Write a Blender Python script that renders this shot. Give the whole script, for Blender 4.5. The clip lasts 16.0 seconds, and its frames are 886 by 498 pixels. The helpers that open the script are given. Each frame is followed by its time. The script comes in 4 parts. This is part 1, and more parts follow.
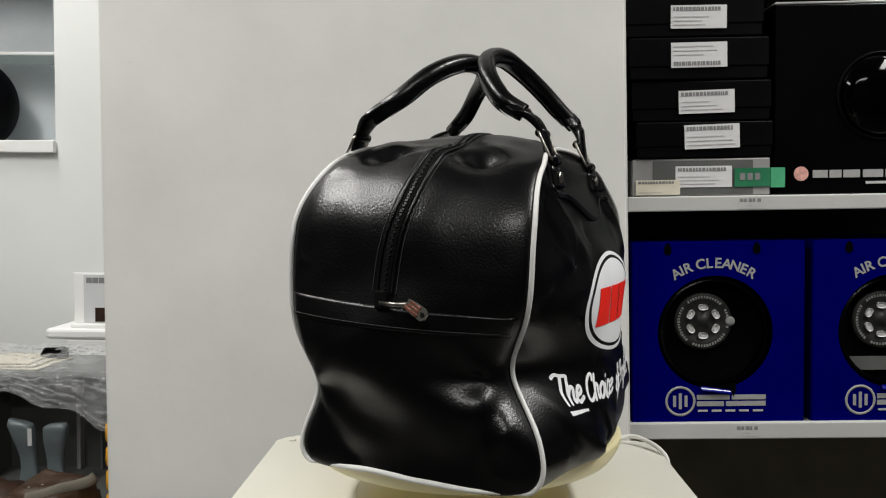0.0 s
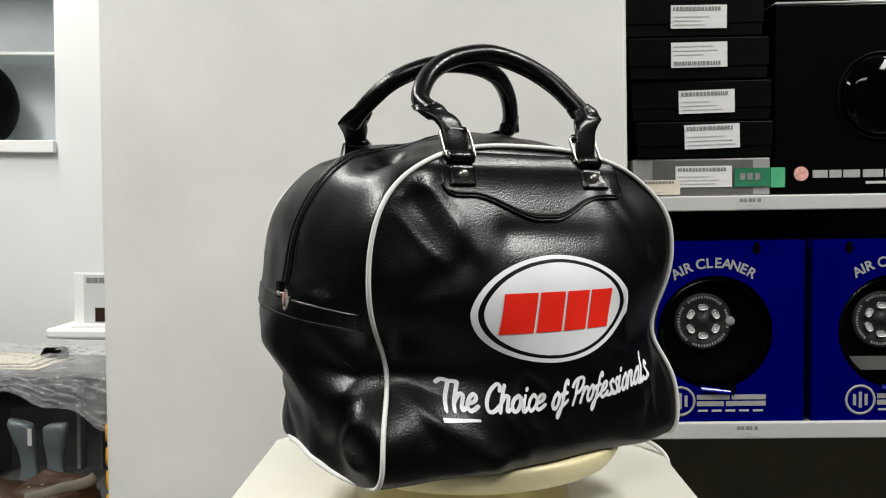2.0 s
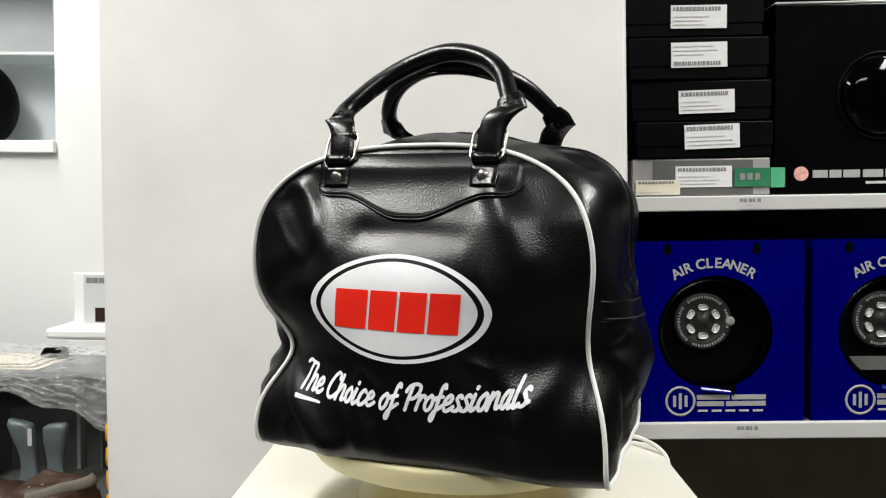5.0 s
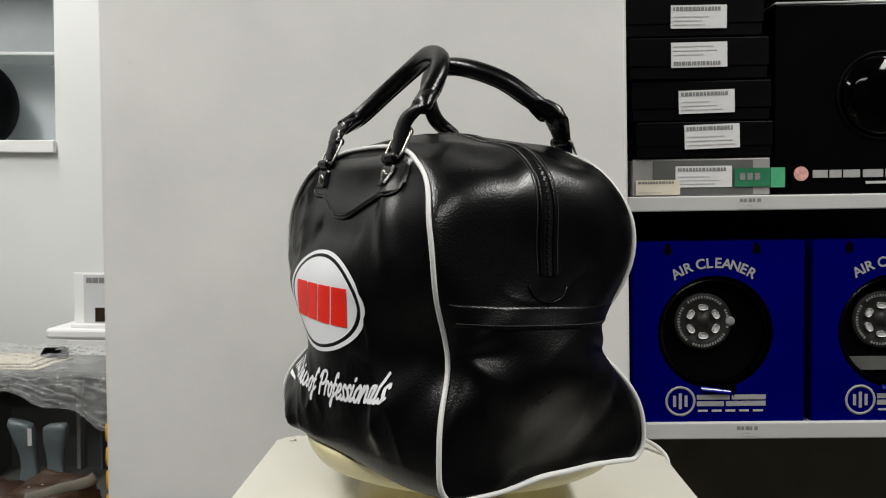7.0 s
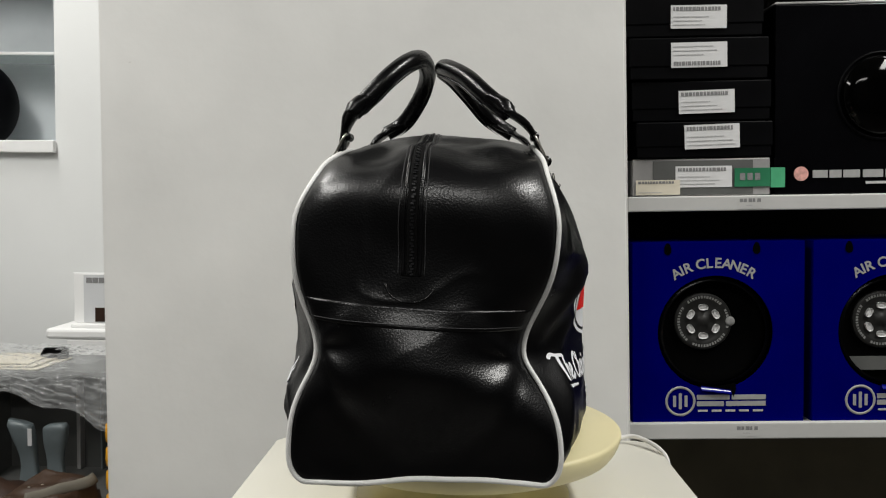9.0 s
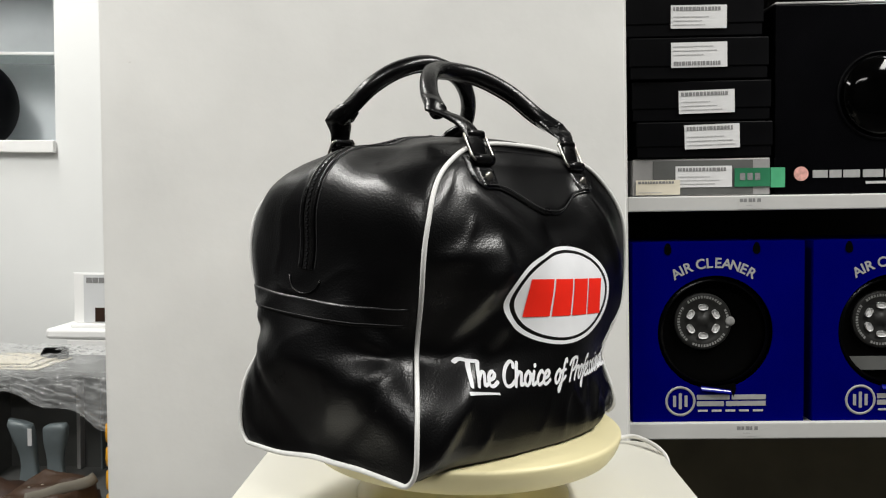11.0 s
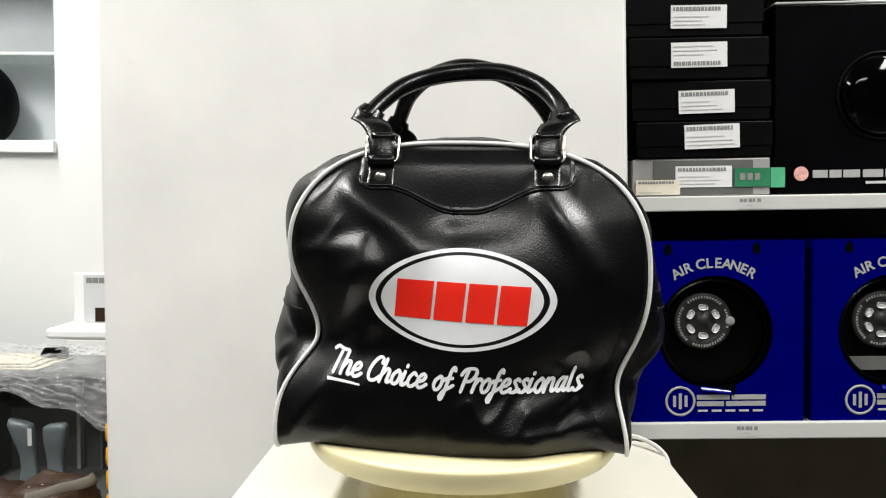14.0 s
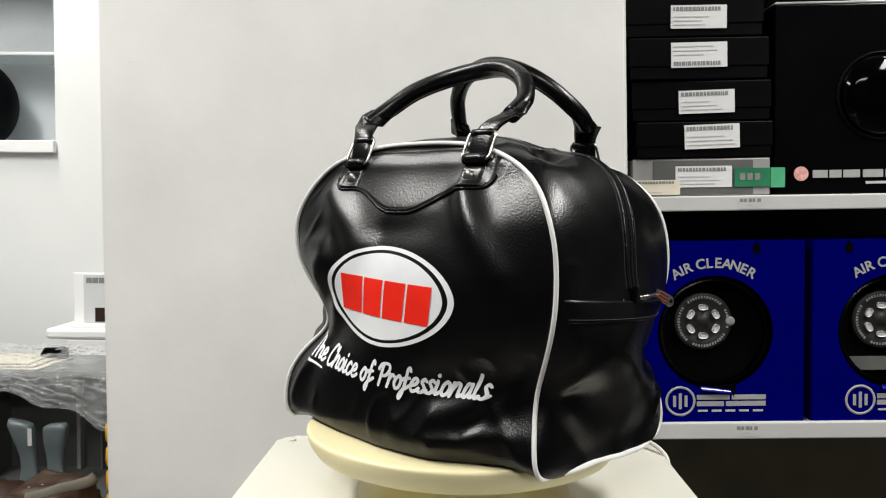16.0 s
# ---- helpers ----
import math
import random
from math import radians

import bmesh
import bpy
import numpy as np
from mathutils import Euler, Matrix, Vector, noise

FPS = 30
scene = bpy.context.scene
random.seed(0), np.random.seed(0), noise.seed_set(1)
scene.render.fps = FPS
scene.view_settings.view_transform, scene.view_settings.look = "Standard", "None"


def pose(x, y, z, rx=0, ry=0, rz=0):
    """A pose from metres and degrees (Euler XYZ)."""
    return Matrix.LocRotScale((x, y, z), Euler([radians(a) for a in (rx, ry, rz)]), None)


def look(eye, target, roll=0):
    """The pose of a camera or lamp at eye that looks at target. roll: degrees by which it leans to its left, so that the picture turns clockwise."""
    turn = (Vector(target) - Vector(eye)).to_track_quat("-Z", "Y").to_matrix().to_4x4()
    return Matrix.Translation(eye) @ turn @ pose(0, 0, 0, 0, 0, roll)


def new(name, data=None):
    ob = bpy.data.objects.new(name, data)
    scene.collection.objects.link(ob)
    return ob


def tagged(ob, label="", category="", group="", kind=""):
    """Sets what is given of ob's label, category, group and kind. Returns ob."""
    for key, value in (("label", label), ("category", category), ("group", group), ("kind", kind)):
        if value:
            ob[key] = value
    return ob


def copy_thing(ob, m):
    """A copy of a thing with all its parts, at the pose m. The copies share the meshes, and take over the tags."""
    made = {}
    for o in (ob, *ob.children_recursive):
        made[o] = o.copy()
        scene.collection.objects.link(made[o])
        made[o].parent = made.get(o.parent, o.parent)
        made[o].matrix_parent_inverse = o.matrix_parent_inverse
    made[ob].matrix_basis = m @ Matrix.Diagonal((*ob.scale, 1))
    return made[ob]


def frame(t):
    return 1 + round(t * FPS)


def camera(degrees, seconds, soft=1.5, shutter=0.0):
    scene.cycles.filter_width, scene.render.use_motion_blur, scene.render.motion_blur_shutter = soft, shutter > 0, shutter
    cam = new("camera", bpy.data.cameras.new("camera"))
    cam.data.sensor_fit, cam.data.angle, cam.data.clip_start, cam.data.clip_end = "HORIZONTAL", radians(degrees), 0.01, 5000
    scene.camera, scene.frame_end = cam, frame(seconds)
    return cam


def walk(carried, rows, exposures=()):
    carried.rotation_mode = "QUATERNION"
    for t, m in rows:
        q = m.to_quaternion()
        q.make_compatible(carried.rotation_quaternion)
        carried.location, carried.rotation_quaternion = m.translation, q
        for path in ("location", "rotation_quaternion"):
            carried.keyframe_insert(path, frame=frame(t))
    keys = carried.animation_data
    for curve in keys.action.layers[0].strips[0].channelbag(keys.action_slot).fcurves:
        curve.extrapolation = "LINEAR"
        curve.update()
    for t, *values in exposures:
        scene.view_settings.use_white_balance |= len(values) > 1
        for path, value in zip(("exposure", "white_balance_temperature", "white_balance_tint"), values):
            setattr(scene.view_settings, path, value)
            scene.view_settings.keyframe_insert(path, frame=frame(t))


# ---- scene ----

# ---------------------------------------------------------------- camera
TOP = 0.83                       # height of the turntable's disc
TH0, TURN = 63.91, -18.084       # its angle at the start, degrees a second
EYE = (0.0, -0.9, 1.0703)
YAW, PITCH = radians(1.292), radians(-3.026)
AIM = (EYE[0] - math.sin(YAW) * math.cos(PITCH), EYE[1] + math.cos(YAW) * math.cos(PITCH), EYE[2] + math.sin(PITCH))
cam = camera(57.05, 16.0, soft=1.15)
walk(cam, [(0.0, look(EYE, AIM, 0.486)), (16.0, look(EYE, AIM, 0.486))],
     exposures=[(0.0, 0.0), (0.7, 0.0), (1.5, 0.14), (2.2, 0.38), (3.0, 0.66), (4.2, 0.7), (5.2, 0.5), (6.3, 0.08), (7.0, 0.0), (9.2, 0.0),
                (10.3, 0.1), (11.3, 0.45), (12.0, 0.65), (12.8, 0.7), (14.6, 0.68), (15.3, 0.6), (16.0, 0.45)])

# ---------------------------------------------------------------- world and lamps
world = bpy.data.worlds.new("room_air")
scene.world = world
world.use_nodes = True
world.node_tree.nodes["Background"].inputs[0].default_value = (0.9, 0.95, 1.0, 1)
world.node_tree.nodes["Background"].inputs[1].default_value = 0.01


def ceiling_lamp(x, y, sx, sy, watts, colour=(1.0, 0.985, 0.945)):
    lamp = bpy.data.lights.new("ceiling_lamp", "AREA")
    lamp.shape, lamp.size, lamp.size_y, lamp.energy, lamp.color = "RECTANGLE", sx, sy, watts, colour
    ob = new("ceiling_lamp", lamp)
    ob.matrix_basis = pose(x, y, 2.80)
    return ob


ceiling_lamp(-1.55, -0.4, 0.28, 1.5, 63)
ceiling_lamp(1.55, -0.4, 0.28, 1.5, 63)
ceiling_lamp(0.1, -2.3, 1.3, 0.3, 34)
# unseen lamp added to brighten the white wall at the back left
ceiling_lamp(-1.5, 1.2, 0.3, 0.8, 21)


# ---------------------------------------------------------------- materials
def material(name, colour, rough=0.5, metal=0.0, vary=0.12, scale=6.0, grain=200.0, bump=0.1, depth=0.001, coat=0.0, spec=0.5,
             transmission=0.0, alpha=1.0, rough_vary=0.1, detail=4.0):
    """A surface with stains at one scale and fine grain at another."""
    m = bpy.data.materials.new(name)
    m.use_nodes = True
    nt = m.node_tree
    b = nt.nodes["Principled BSDF"]
    tc = nt.nodes.new("ShaderNodeTexCoord")

    def tex(kind, s, **kw):
        n = nt.nodes.new(kind)
        n.inputs["Scale"].default_value = s
        for k, v in kw.items():
            n.inputs[k].default_value = v
        nt.links.new(tc.outputs["Object"], n.inputs["Vector"])
        return n

    big = tex("ShaderNodeTexNoise", scale, Detail=detail)
    ramp = nt.nodes.new("ShaderNodeMapRange")
    ramp.inputs[1].default_value, ramp.inputs[2].default_value = 0.3, 0.7
    ramp.inputs[3].default_value, ramp.inputs[4].default_value = 1 - vary, 1 + vary
    nt.links.new(big.outputs["Fac"], ramp.inputs[0])
    mul = nt.nodes.new("ShaderNodeVectorMath")
    mul.operation = "SCALE"
    mul.inputs[0].default_value = colour
    nt.links.new(ramp.outputs[0], mul.inputs["Scale"])
    nt.links.new(mul.outputs[0], b.inputs["Base Color"])
    b.inputs["Metallic"].default_value = metal
    b.inputs["Specular IOR Level"].default_value = spec
    b.inputs["Coat Weight"].default_value = coat
    b.inputs["Transmission Weight"].default_value = transmission
    b.inputs["Alpha"].default_value = alpha
    rr = nt.nodes.new("ShaderNodeMapRange")
    rr.inputs[1].default_value, rr.inputs[2].default_value = 0.3, 0.7
    rr.inputs[3].default_value, rr.inputs[4].default_value = max(rough * (1 - rough_vary), 0.02), min(rough * (1 + rough_vary), 1)
    nt.links.new(big.outputs["Fac"], rr.inputs[0])
    nt.links.new(rr.outputs[0], b.inputs["Roughness"])
    if bump:
        fine = tex("ShaderNodeTexNoise", grain, Detail=3.0)
        bp = nt.nodes.new("ShaderNodeBump")
        bp.inputs["Strength"].default_value, bp.inputs["Distance"].default_value = bump, depth
        nt.links.new(fine.outputs["Fac"], bp.inputs["Height"])
        nt.links.new(bp.outputs[0], b.inputs["Normal"])
    return m


def leather(name, colour, rough):
    """Pebbled imitation leather: small rounded cells over slow creases."""
    m = material(name, colour, rough, vary=0.2, scale=18, bump=0)
    nt = m.node_tree
    b = nt.nodes["Principled BSDF"]
    tc = nt.nodes.new("ShaderNodeTexCoord")
    cell = nt.nodes.new("ShaderNodeTexVoronoi")
    cell.feature = "SMOOTH_F1"
    cell.inputs["Scale"].default_value = 600
    cell.inputs["Smoothness"].default_value = 0.9
    warp = nt.nodes.new("ShaderNodeTexNoise")
    warp.inputs["Scale"].default_value = 260
    add = nt.nodes.new("ShaderNodeMath")
    add.operation = "MULTIPLY_ADD"
    add.inputs[1].default_value = 0.06
    nt.links.new(tc.outputs["Object"], cell.inputs["Vector"])
    nt.links.new(tc.outputs["Object"], warp.inputs["Vector"])
    nt.links.new(warp.outputs["Fac"], add.inputs[0])
    nt.links.new(cell.outputs["Distance"], add.inputs[2])
    bp = nt.nodes.new("ShaderNodeBump")
    bp.invert = True
    bp.inputs["Strength"].default_value, bp.inputs["Distance"].default_value = 0.30, 0.0006
    nt.links.new(add.outputs[0], bp.inputs["Height"])
    slow = nt.nodes.new("ShaderNodeTexNoise")
    slow.inputs["Scale"].default_value, slow.inputs["Detail"].default_value = 34, 1.0
    nt.links.new(tc.outputs["Object"], slow.inputs["Vector"])
    wrinkle = nt.nodes.new("ShaderNodeBump")
    wrinkle.inputs["Strength"].default_value, wrinkle.inputs["Distance"].default_value = 0.018, 0.003
    nt.links.new(slow.outputs["Fac"], wrinkle.inputs["Height"])
    nt.links.new(wrinkle.outputs[0], bp.inputs["Normal"])
    nt.links.new(bp.outputs[0], b.inputs["Normal"])
    # the pebbles shadow one another at a glancing angle, which takes the gloss off
    glance = nt.nodes.new("ShaderNodeLayerWeight")
    glance.inputs["Blend"].default_value = 0.5
    fade = nt.nodes.new("ShaderNodeMapRange")
    fade.inputs[1].default_value, fade.inputs[2].default_value = 0.45, 0.92
    fade.inputs[3].default_value, fade.inputs[4].default_value = 0.37, 0.04
    nt.links.new(glance.outputs["Facing"], fade.inputs[0])
    nt.links.new(fade.outputs[0], b.inputs["Specular IOR Level"])
    return m


M_LEATHER = leather("black_leather", (0.0010, 0.0010, 0.0013), 0.30)
M_HANDLE = leather("handle_leather", (0.0010, 0.0010, 0.0013), 0.26)
M_STITCH = material("black_thread", (0.012, 0.012, 0.013), 0.7, bump=0.3, grain=900)
M_ZIP = material("zip_tape", (0.003, 0.003, 0.003), 0.75, spec=0.08, bump=0.4, grain=1500)
M_TEETH = material("zip_teeth", (0.010, 0.010, 0.011), 0.35, spec=0.3, bump=0)
M_PIPING = material("white_piping", (0.70, 0.70, 0.68), 0.42, vary=0.06, scale=40, bump=0.15, grain=700)
M_PRINT = material("white_print", (0.79, 0.80, 0.82), 0.45, spec=0.25, vary=0.04, scale=30, bump=0.2, grain=700, depth=0.0003)
M_BLACK_PRINT = material("black_print", (0.003, 0.003, 0.003), 0.45, spec=0.2, vary=0.1, bump=0.2, grain=700, depth=0.0003)
M_RED_PRINT = material("red_print", (0.88, 0.025, 0.012), 0.45, spec=0.2, vary=0.05, scale=30, bump=0.2, grain=700, depth=0.0003)
M_CHROME = material("nickel", (0.42, 0.40, 0.36), 0.30, metal=1.0, vary=0.05, bump=0.05, grain=300)
M_RED_METAL = material("red_enamel", (0.34, 0.12, 0.08), 0.3, metal=0.7, bump=0)
M_CREAM = material("cream_plastic", (0.74, 0.67, 0.40), 0.38, vary=0.05, scale=9, bump=0.05, grain=300, rough_vary=0.25)
M_TABLE = material("ivory_laminate", (0.68, 0.665, 0.585), 0.42, vary=0.03, scale=5, bump=0.06, grain=180, rough_vary=0.2)
M_PILLAR = material("painted_pillar", (0.715, 0.712, 0.688), 0.75, vary=0.07, scale=4.5, bump=0.15, grain=40, depth=0.003, detail=7.0)
M_WALL = material("white_wall", (0.76, 0.77, 0.76), 0.7, vary=0.04, scale=2, bump=0.1, grain=90)
M_CEILING = material("ceiling_paint", (0.13, 0.13, 0.125), 0.85, vary=0.03, bump=0.1, grain=60)
M_FLOOR = material("grey_vinyl", (0.045, 0.042, 0.040), 0.5, vary=0.15, scale=3, bump=0.1, grain=80)
M_BACKWALL = material("dark_wall", (0.014, 0.0135, 0.013), 0.8, vary=0.05, bump=0.1, grain=60)
M_SHELF = material("white_shelf_steel", (0.50, 0.50, 0.485), 0.4, vary=0.05, scale=12, bump=0.05, grain=200)
M_RACK = material("dark_back_panel", (0.024, 0.022, 0.02), 0.6, spec=0.15, vary=0.15, bump=0.08, grain=120)
# lighter brown than the back panel: floor bounce put into the colour
M_BOUNCE_PANEL = material("brown_hardboard", (0.075, 0.066, 0.046), 0.7, spec=0.1, vary=0.2, scale=8, bump=0.08, grain=120)
M_BLUE = material("blue_card", (0.0002, 0.0006, 0.105), 0.5, spec=0.0, vary=0.08, scale=10, bump=0.05, grain=300)
M_BLACKCARD = material("black_card", (0.0016, 0.0016, 0.002), 0.42, spec=0.05, vary=0.2, scale=14, bump=0.06, grain=250)
M_BLACKGLOSS = material("black_gloss_card", (0.0015, 0.0015, 0.002), 0.2, spec=0.15, vary=0.2, scale=8, bump=0.03, grain=120)
M_RUBBER = material("black_rubber", (0.002, 0.002, 0.002), 0.7, spec=0.0, vary=0.2, bump=0.2, grain=220)
M_HUB = material("hub_grey", (0.02, 0.02, 0.019), 0.45, spec=0.2, vary=0.2, scale=40, bump=0.1, grain=300)
M_FLAP = material("glossy_blue_flap", (0.001, 0.003, 0.16), 0.18, spec=0.5, vary=0.05, bump=0)
M_SILVER = material("silver_print", (0.32, 0.32, 0.315), 0.5, vary=0.08, scale=60, bump=0)
M_LABEL = material("paper_label", (0.62, 0.62, 0.62), 0.7, vary=0.04, scale=40, bump=0.05, grain=500)
M_CREAM_LABEL = material("cream_label", (0.62, 0.57, 0.46), 0.7, vary=0.05, scale=40, bump=0.05, grain=500)
M_INK = material("grey_ink", (0.20, 0.20, 0.20), 0.7, vary=0.2, scale=300, bump=0)
M_PALE_INK = material("pale_ink", (0.42, 0.42, 0.42), 0.7, vary=0.2, scale=300, bump=0)
M_SCUFF = material("scuff_grey", (0.58, 0.57, 0.55), 0.7, vary=0.2, scale=300, bump=0)
M_HUB_MARK = material("hub_print", (0.24, 0.24, 0.235), 0.5, vary=0.5, scale=90, bump=0)
M_GREEN = material("green_tape", (0.02, 0.16, 0.075), 0.4, vary=0.1, scale=30, bump=0)
M_GREEN_END = material("green_tape_end", (0.07, 0.36, 0.18), 0.4, vary=0.1, scale=30, bump=0)
M_DOME = material("clear_black_dome", (0.0006, 0.0006, 0.0006), 0.07, spec=0.12, vary=0.1, bump=0)
M_SLEEVE = material("grey_sleeve", (0.30, 0.295, 0.29), 0.3, vary=0.25, scale=11, bump=0.04, grain=60)
M_ROUNDEL = material("red_white_roundel", (0.62, 0.32, 0.28), 0.5, vary=0.3, scale=120, bump=0)
M_CABLE = material("white_cable", (0.72, 0.71, 0.68), 0.45, vary=0.05, bump=0)
M_HELMET = material("helmet_black", (0.0015, 0.0015, 0.002), 0.55, spec=0.04, vary=0.1, bump=0)
M_GLASS = material("shelf_glass", (0.80, 0.86, 0.84), 0.08, vary=0.02, bump=0, transmission=0.9)
M_CABINET = material("niche_lining", (0.62, 0.66, 0.68), 0.6, vary=0.06, bump=0.05, grain=80)
M_WHITE = material("white_plastic", (0.84, 0.84, 0.83), 0.4, vary=0.03, bump=0.03)
M_WRAP = material("clear_wrap", (0.52, 0.53, 0.53), 0.10, vary=0.3, scale=16, bump=0.2, grain=60, depth=0.004, alpha=0.30)
M_CRATE = material("charcoal_board", (0.10, 0.102, 0.098), 0.6, spec=0.2, vary=0.2, scale=9, bump=0.1, grain=100)
M_FOAM = material("blue_grey_plastic", (0.15, 0.18, 0.19), 0.4, vary=0.12, scale=12, bump=0.06, grain=120)
M_BROWN = material("brown_leather", (0.026, 0.013, 0.008), 0.5, spec=0.2, vary=0.4, scale=16, bump=0.3, grain=260)
M_TAN = material("brown_hide", (0.040, 0.022, 0.013), 0.45, spec=0.25, vary=0.3, scale=22, bump=0.3, grain=300)
M_TAUPE = material("taupe_canvas", (0.12, 0.108, 0.085), 0.8, vary=0.15, scale=20, bump=0.3, grain=500)
M_YELLOW = material("amber_plastic", (0.75, 0.36, 0.02), 0.35, vary=0.1, scale=20, bump=0)
M_CARD = material("printed_card", (0.60, 0.61, 0.62), 0.5, vary=0.03, bump=0)


# ---------------------------------------------------------------- mesh helpers
def part(name, bm, mat, parent=None, label="", smooth=False, m=None):
    me = bpy.data.meshes.new(name)
    bm.normal_update()
    bm.to_mesh(me)
    bm.free()
    if mat:
        me.materials.append(mat)
    if smooth:
        me.shade_smooth()
    ob = new(name, me)
    if parent is not None:
        ob.parent = parent
    if m is not None:
        ob.matrix_basis = m
    if label:
        ob["label"] = label
    return ob


def thing(name, m, label, category, group="", kind=""):
    ob = new(name)
    ob.empty_display_size = 0.05
    ob.matrix_basis = m
    return tagged(ob, label, category, group, kind)


def box_bm(x0, x1, y0, y1, z0, z1, bevel=0.0, seg=2):
    bm = bmesh.new()
    bmesh.ops.create_cube(bm, size=1)
    for v in bm.verts:
        v.co = ((x0 + x1) / 2 + v.co.x * (x1 - x0), (y0 + y1) / 2 + v.co.y * (y1 - y0), (z0 + z1) / 2 + v.co.z * (z1 - z0))
    if bevel:
        bmesh.ops.bevel(bm, geom=bm.edges[:], offset=bevel, segments=seg, affect="EDGES", profile=0.5)
    return bm


def grid_bm(f, nu, nv, wrap_u=False):
    """A sheet of quads through f(u, v), u and v from 0 to 1."""
    bm = bmesh.new()
    cols = nu if wrap_u else nu + 1
    vs = [[bm.verts.new(f(i / nu, j / nv)) for i in range(cols)] for j in range(nv + 1)]
    for j in range(nv):
        for i in range(nu):
            k = (i + 1) % cols
            bm.faces.new((vs[j][i], vs[j][k], vs[j + 1][k], vs[j + 1][i]))
    return bm


def lathe_bm(profile, n=48, cap=True):
    """A turned body about z through (radius, height) pairs."""
    bm = bmesh.new()
    rings = [[bm.verts.new((r * math.cos(2 * math.pi * i / n), r * math.sin(2 * math.pi * i / n), z)) for i in range(n)] for r, z in profile]
    for a, b in zip(rings, rings[1:]):
        for i in range(n):
            bm.faces.new((a[i], a[(i + 1) % n], b[(i + 1) % n], b[i]))
    if cap:
        bm.faces.new(rings[0][::-1])
        bm.faces.new(rings[-1])
    return bm


def tube_bm(points, radius, n=10, closed=False, flat=1.0):
    """A round cord along points; radius may be a function of 0..1; flat squeezes it."""
    bm = bmesh.new()
    pts = [Vector(p) for p in points]
    rings, side = [], None
    count = len(pts)
    for i, p in enumerate(pts):
        a = pts[i - 1] if i or closed else pts[i]
        b = pts[(i + 1) % count] if i < count - 1 or closed else pts[i]
        t = (b - a).normalized()
        if side is None:
            side = t.cross(Vector((0, 1, 0.01)))
            if side.length < 0.1:
                side = t.cross(Vector((1, 0, 0)))
        side = (side - t * side.dot(t)).normalized()
        up = t.cross(side)
        r = radius(i / max(count - 1, 1)) if callable(radius) else radius
        rings.append([bm.verts.new(p + side * (r * math.cos(2 * math.pi * k / n)) + up * (r * flat * math.sin(2 * math.pi * k / n))) for k in range(n)])
    pairs = list(zip(rings, rings[1:])) + ([(rings[-1], rings[0])] if closed else [])
    for a, b in pairs:
        for k in range(n):
            bm.faces.new((a[k], a[(k + 1) % n], b[(k + 1) % n], b[k]))
    if not closed:
        bm.faces.new(rings[0][::-1])
        bm.faces.new(rings[-1])
    bmesh.ops.recalc_face_normals(bm, faces=bm.faces[:])
    return bm


def text_bm(body, size, shear=0.0, offset=0.0, spacing=1.0):
    """Flat lettering in the built-in font, as a mesh in x and y, centred on x."""
    cu = bpy.data.curves.new("lettering", "FONT")
    cu.body, cu.size, cu.shear, cu.offset, cu.space_character, cu.align_x = body, size, shear, offset, spacing, "CENTER"
    cu.resolution_u = 3
    ob = new("lettering", cu)
    dg = bpy.context.evaluated_depsgraph_get()
    me = bpy.data.meshes.new_from_object(ob.evaluated_get(dg))
    bpy.data.objects.remove(ob)
    bm = bmesh.new()
    bm.from_mesh(me)
    bpy.data.meshes.remove(me)
    return bm


def smooth01(a, b, x):
    t = min(max((x - a) / (b - a), 0.0), 1.0)
    return t * t * (3 - 2 * t)


# ---------------------------------------------------------------- the room
def structure(name, bm, mat, label, category, m=None, smooth=False):
    return tagged(part(name, bm, mat, None, "", smooth, m), label, category, "", "structure")


structure("floor", box_bm(-2.6, 2.2, -3.2, 2.2, -0.1, 0.0), M_FLOOR, "worn grey vinyl shop floor", "floor")
# unseen ceiling and walls close the room, kept dark so the leather reflects black
structure("ceiling", box_bm(-2.6, 2.2, -3.2, 2.2, 2.85, 2.95), M_CEILING, "plain unseen ceiling closing the room, kept dark to limit reflections", "ceiling")
structure("wall_south", box_bm(-2.6, 2.2, -3.3, -3.2, 0, 2.85), M_BACKWALL, "plain unseen wall behind the camera, kept dark to limit reflections", "wall")
structure("wall_west", box_bm(-2.7, -2.6, -3.2, 2.2, 0, 2.85), M_BACKWALL, "plain unseen side wall closing the room, kept dark to limit reflections", "wall")
structure("wall_east", box_bm(2.2, 2.3, -3.2, 2.2, 0, 2.85), M_BACKWALL, "plain unseen side wall closing the room, kept dark to limit reflections", "wall")


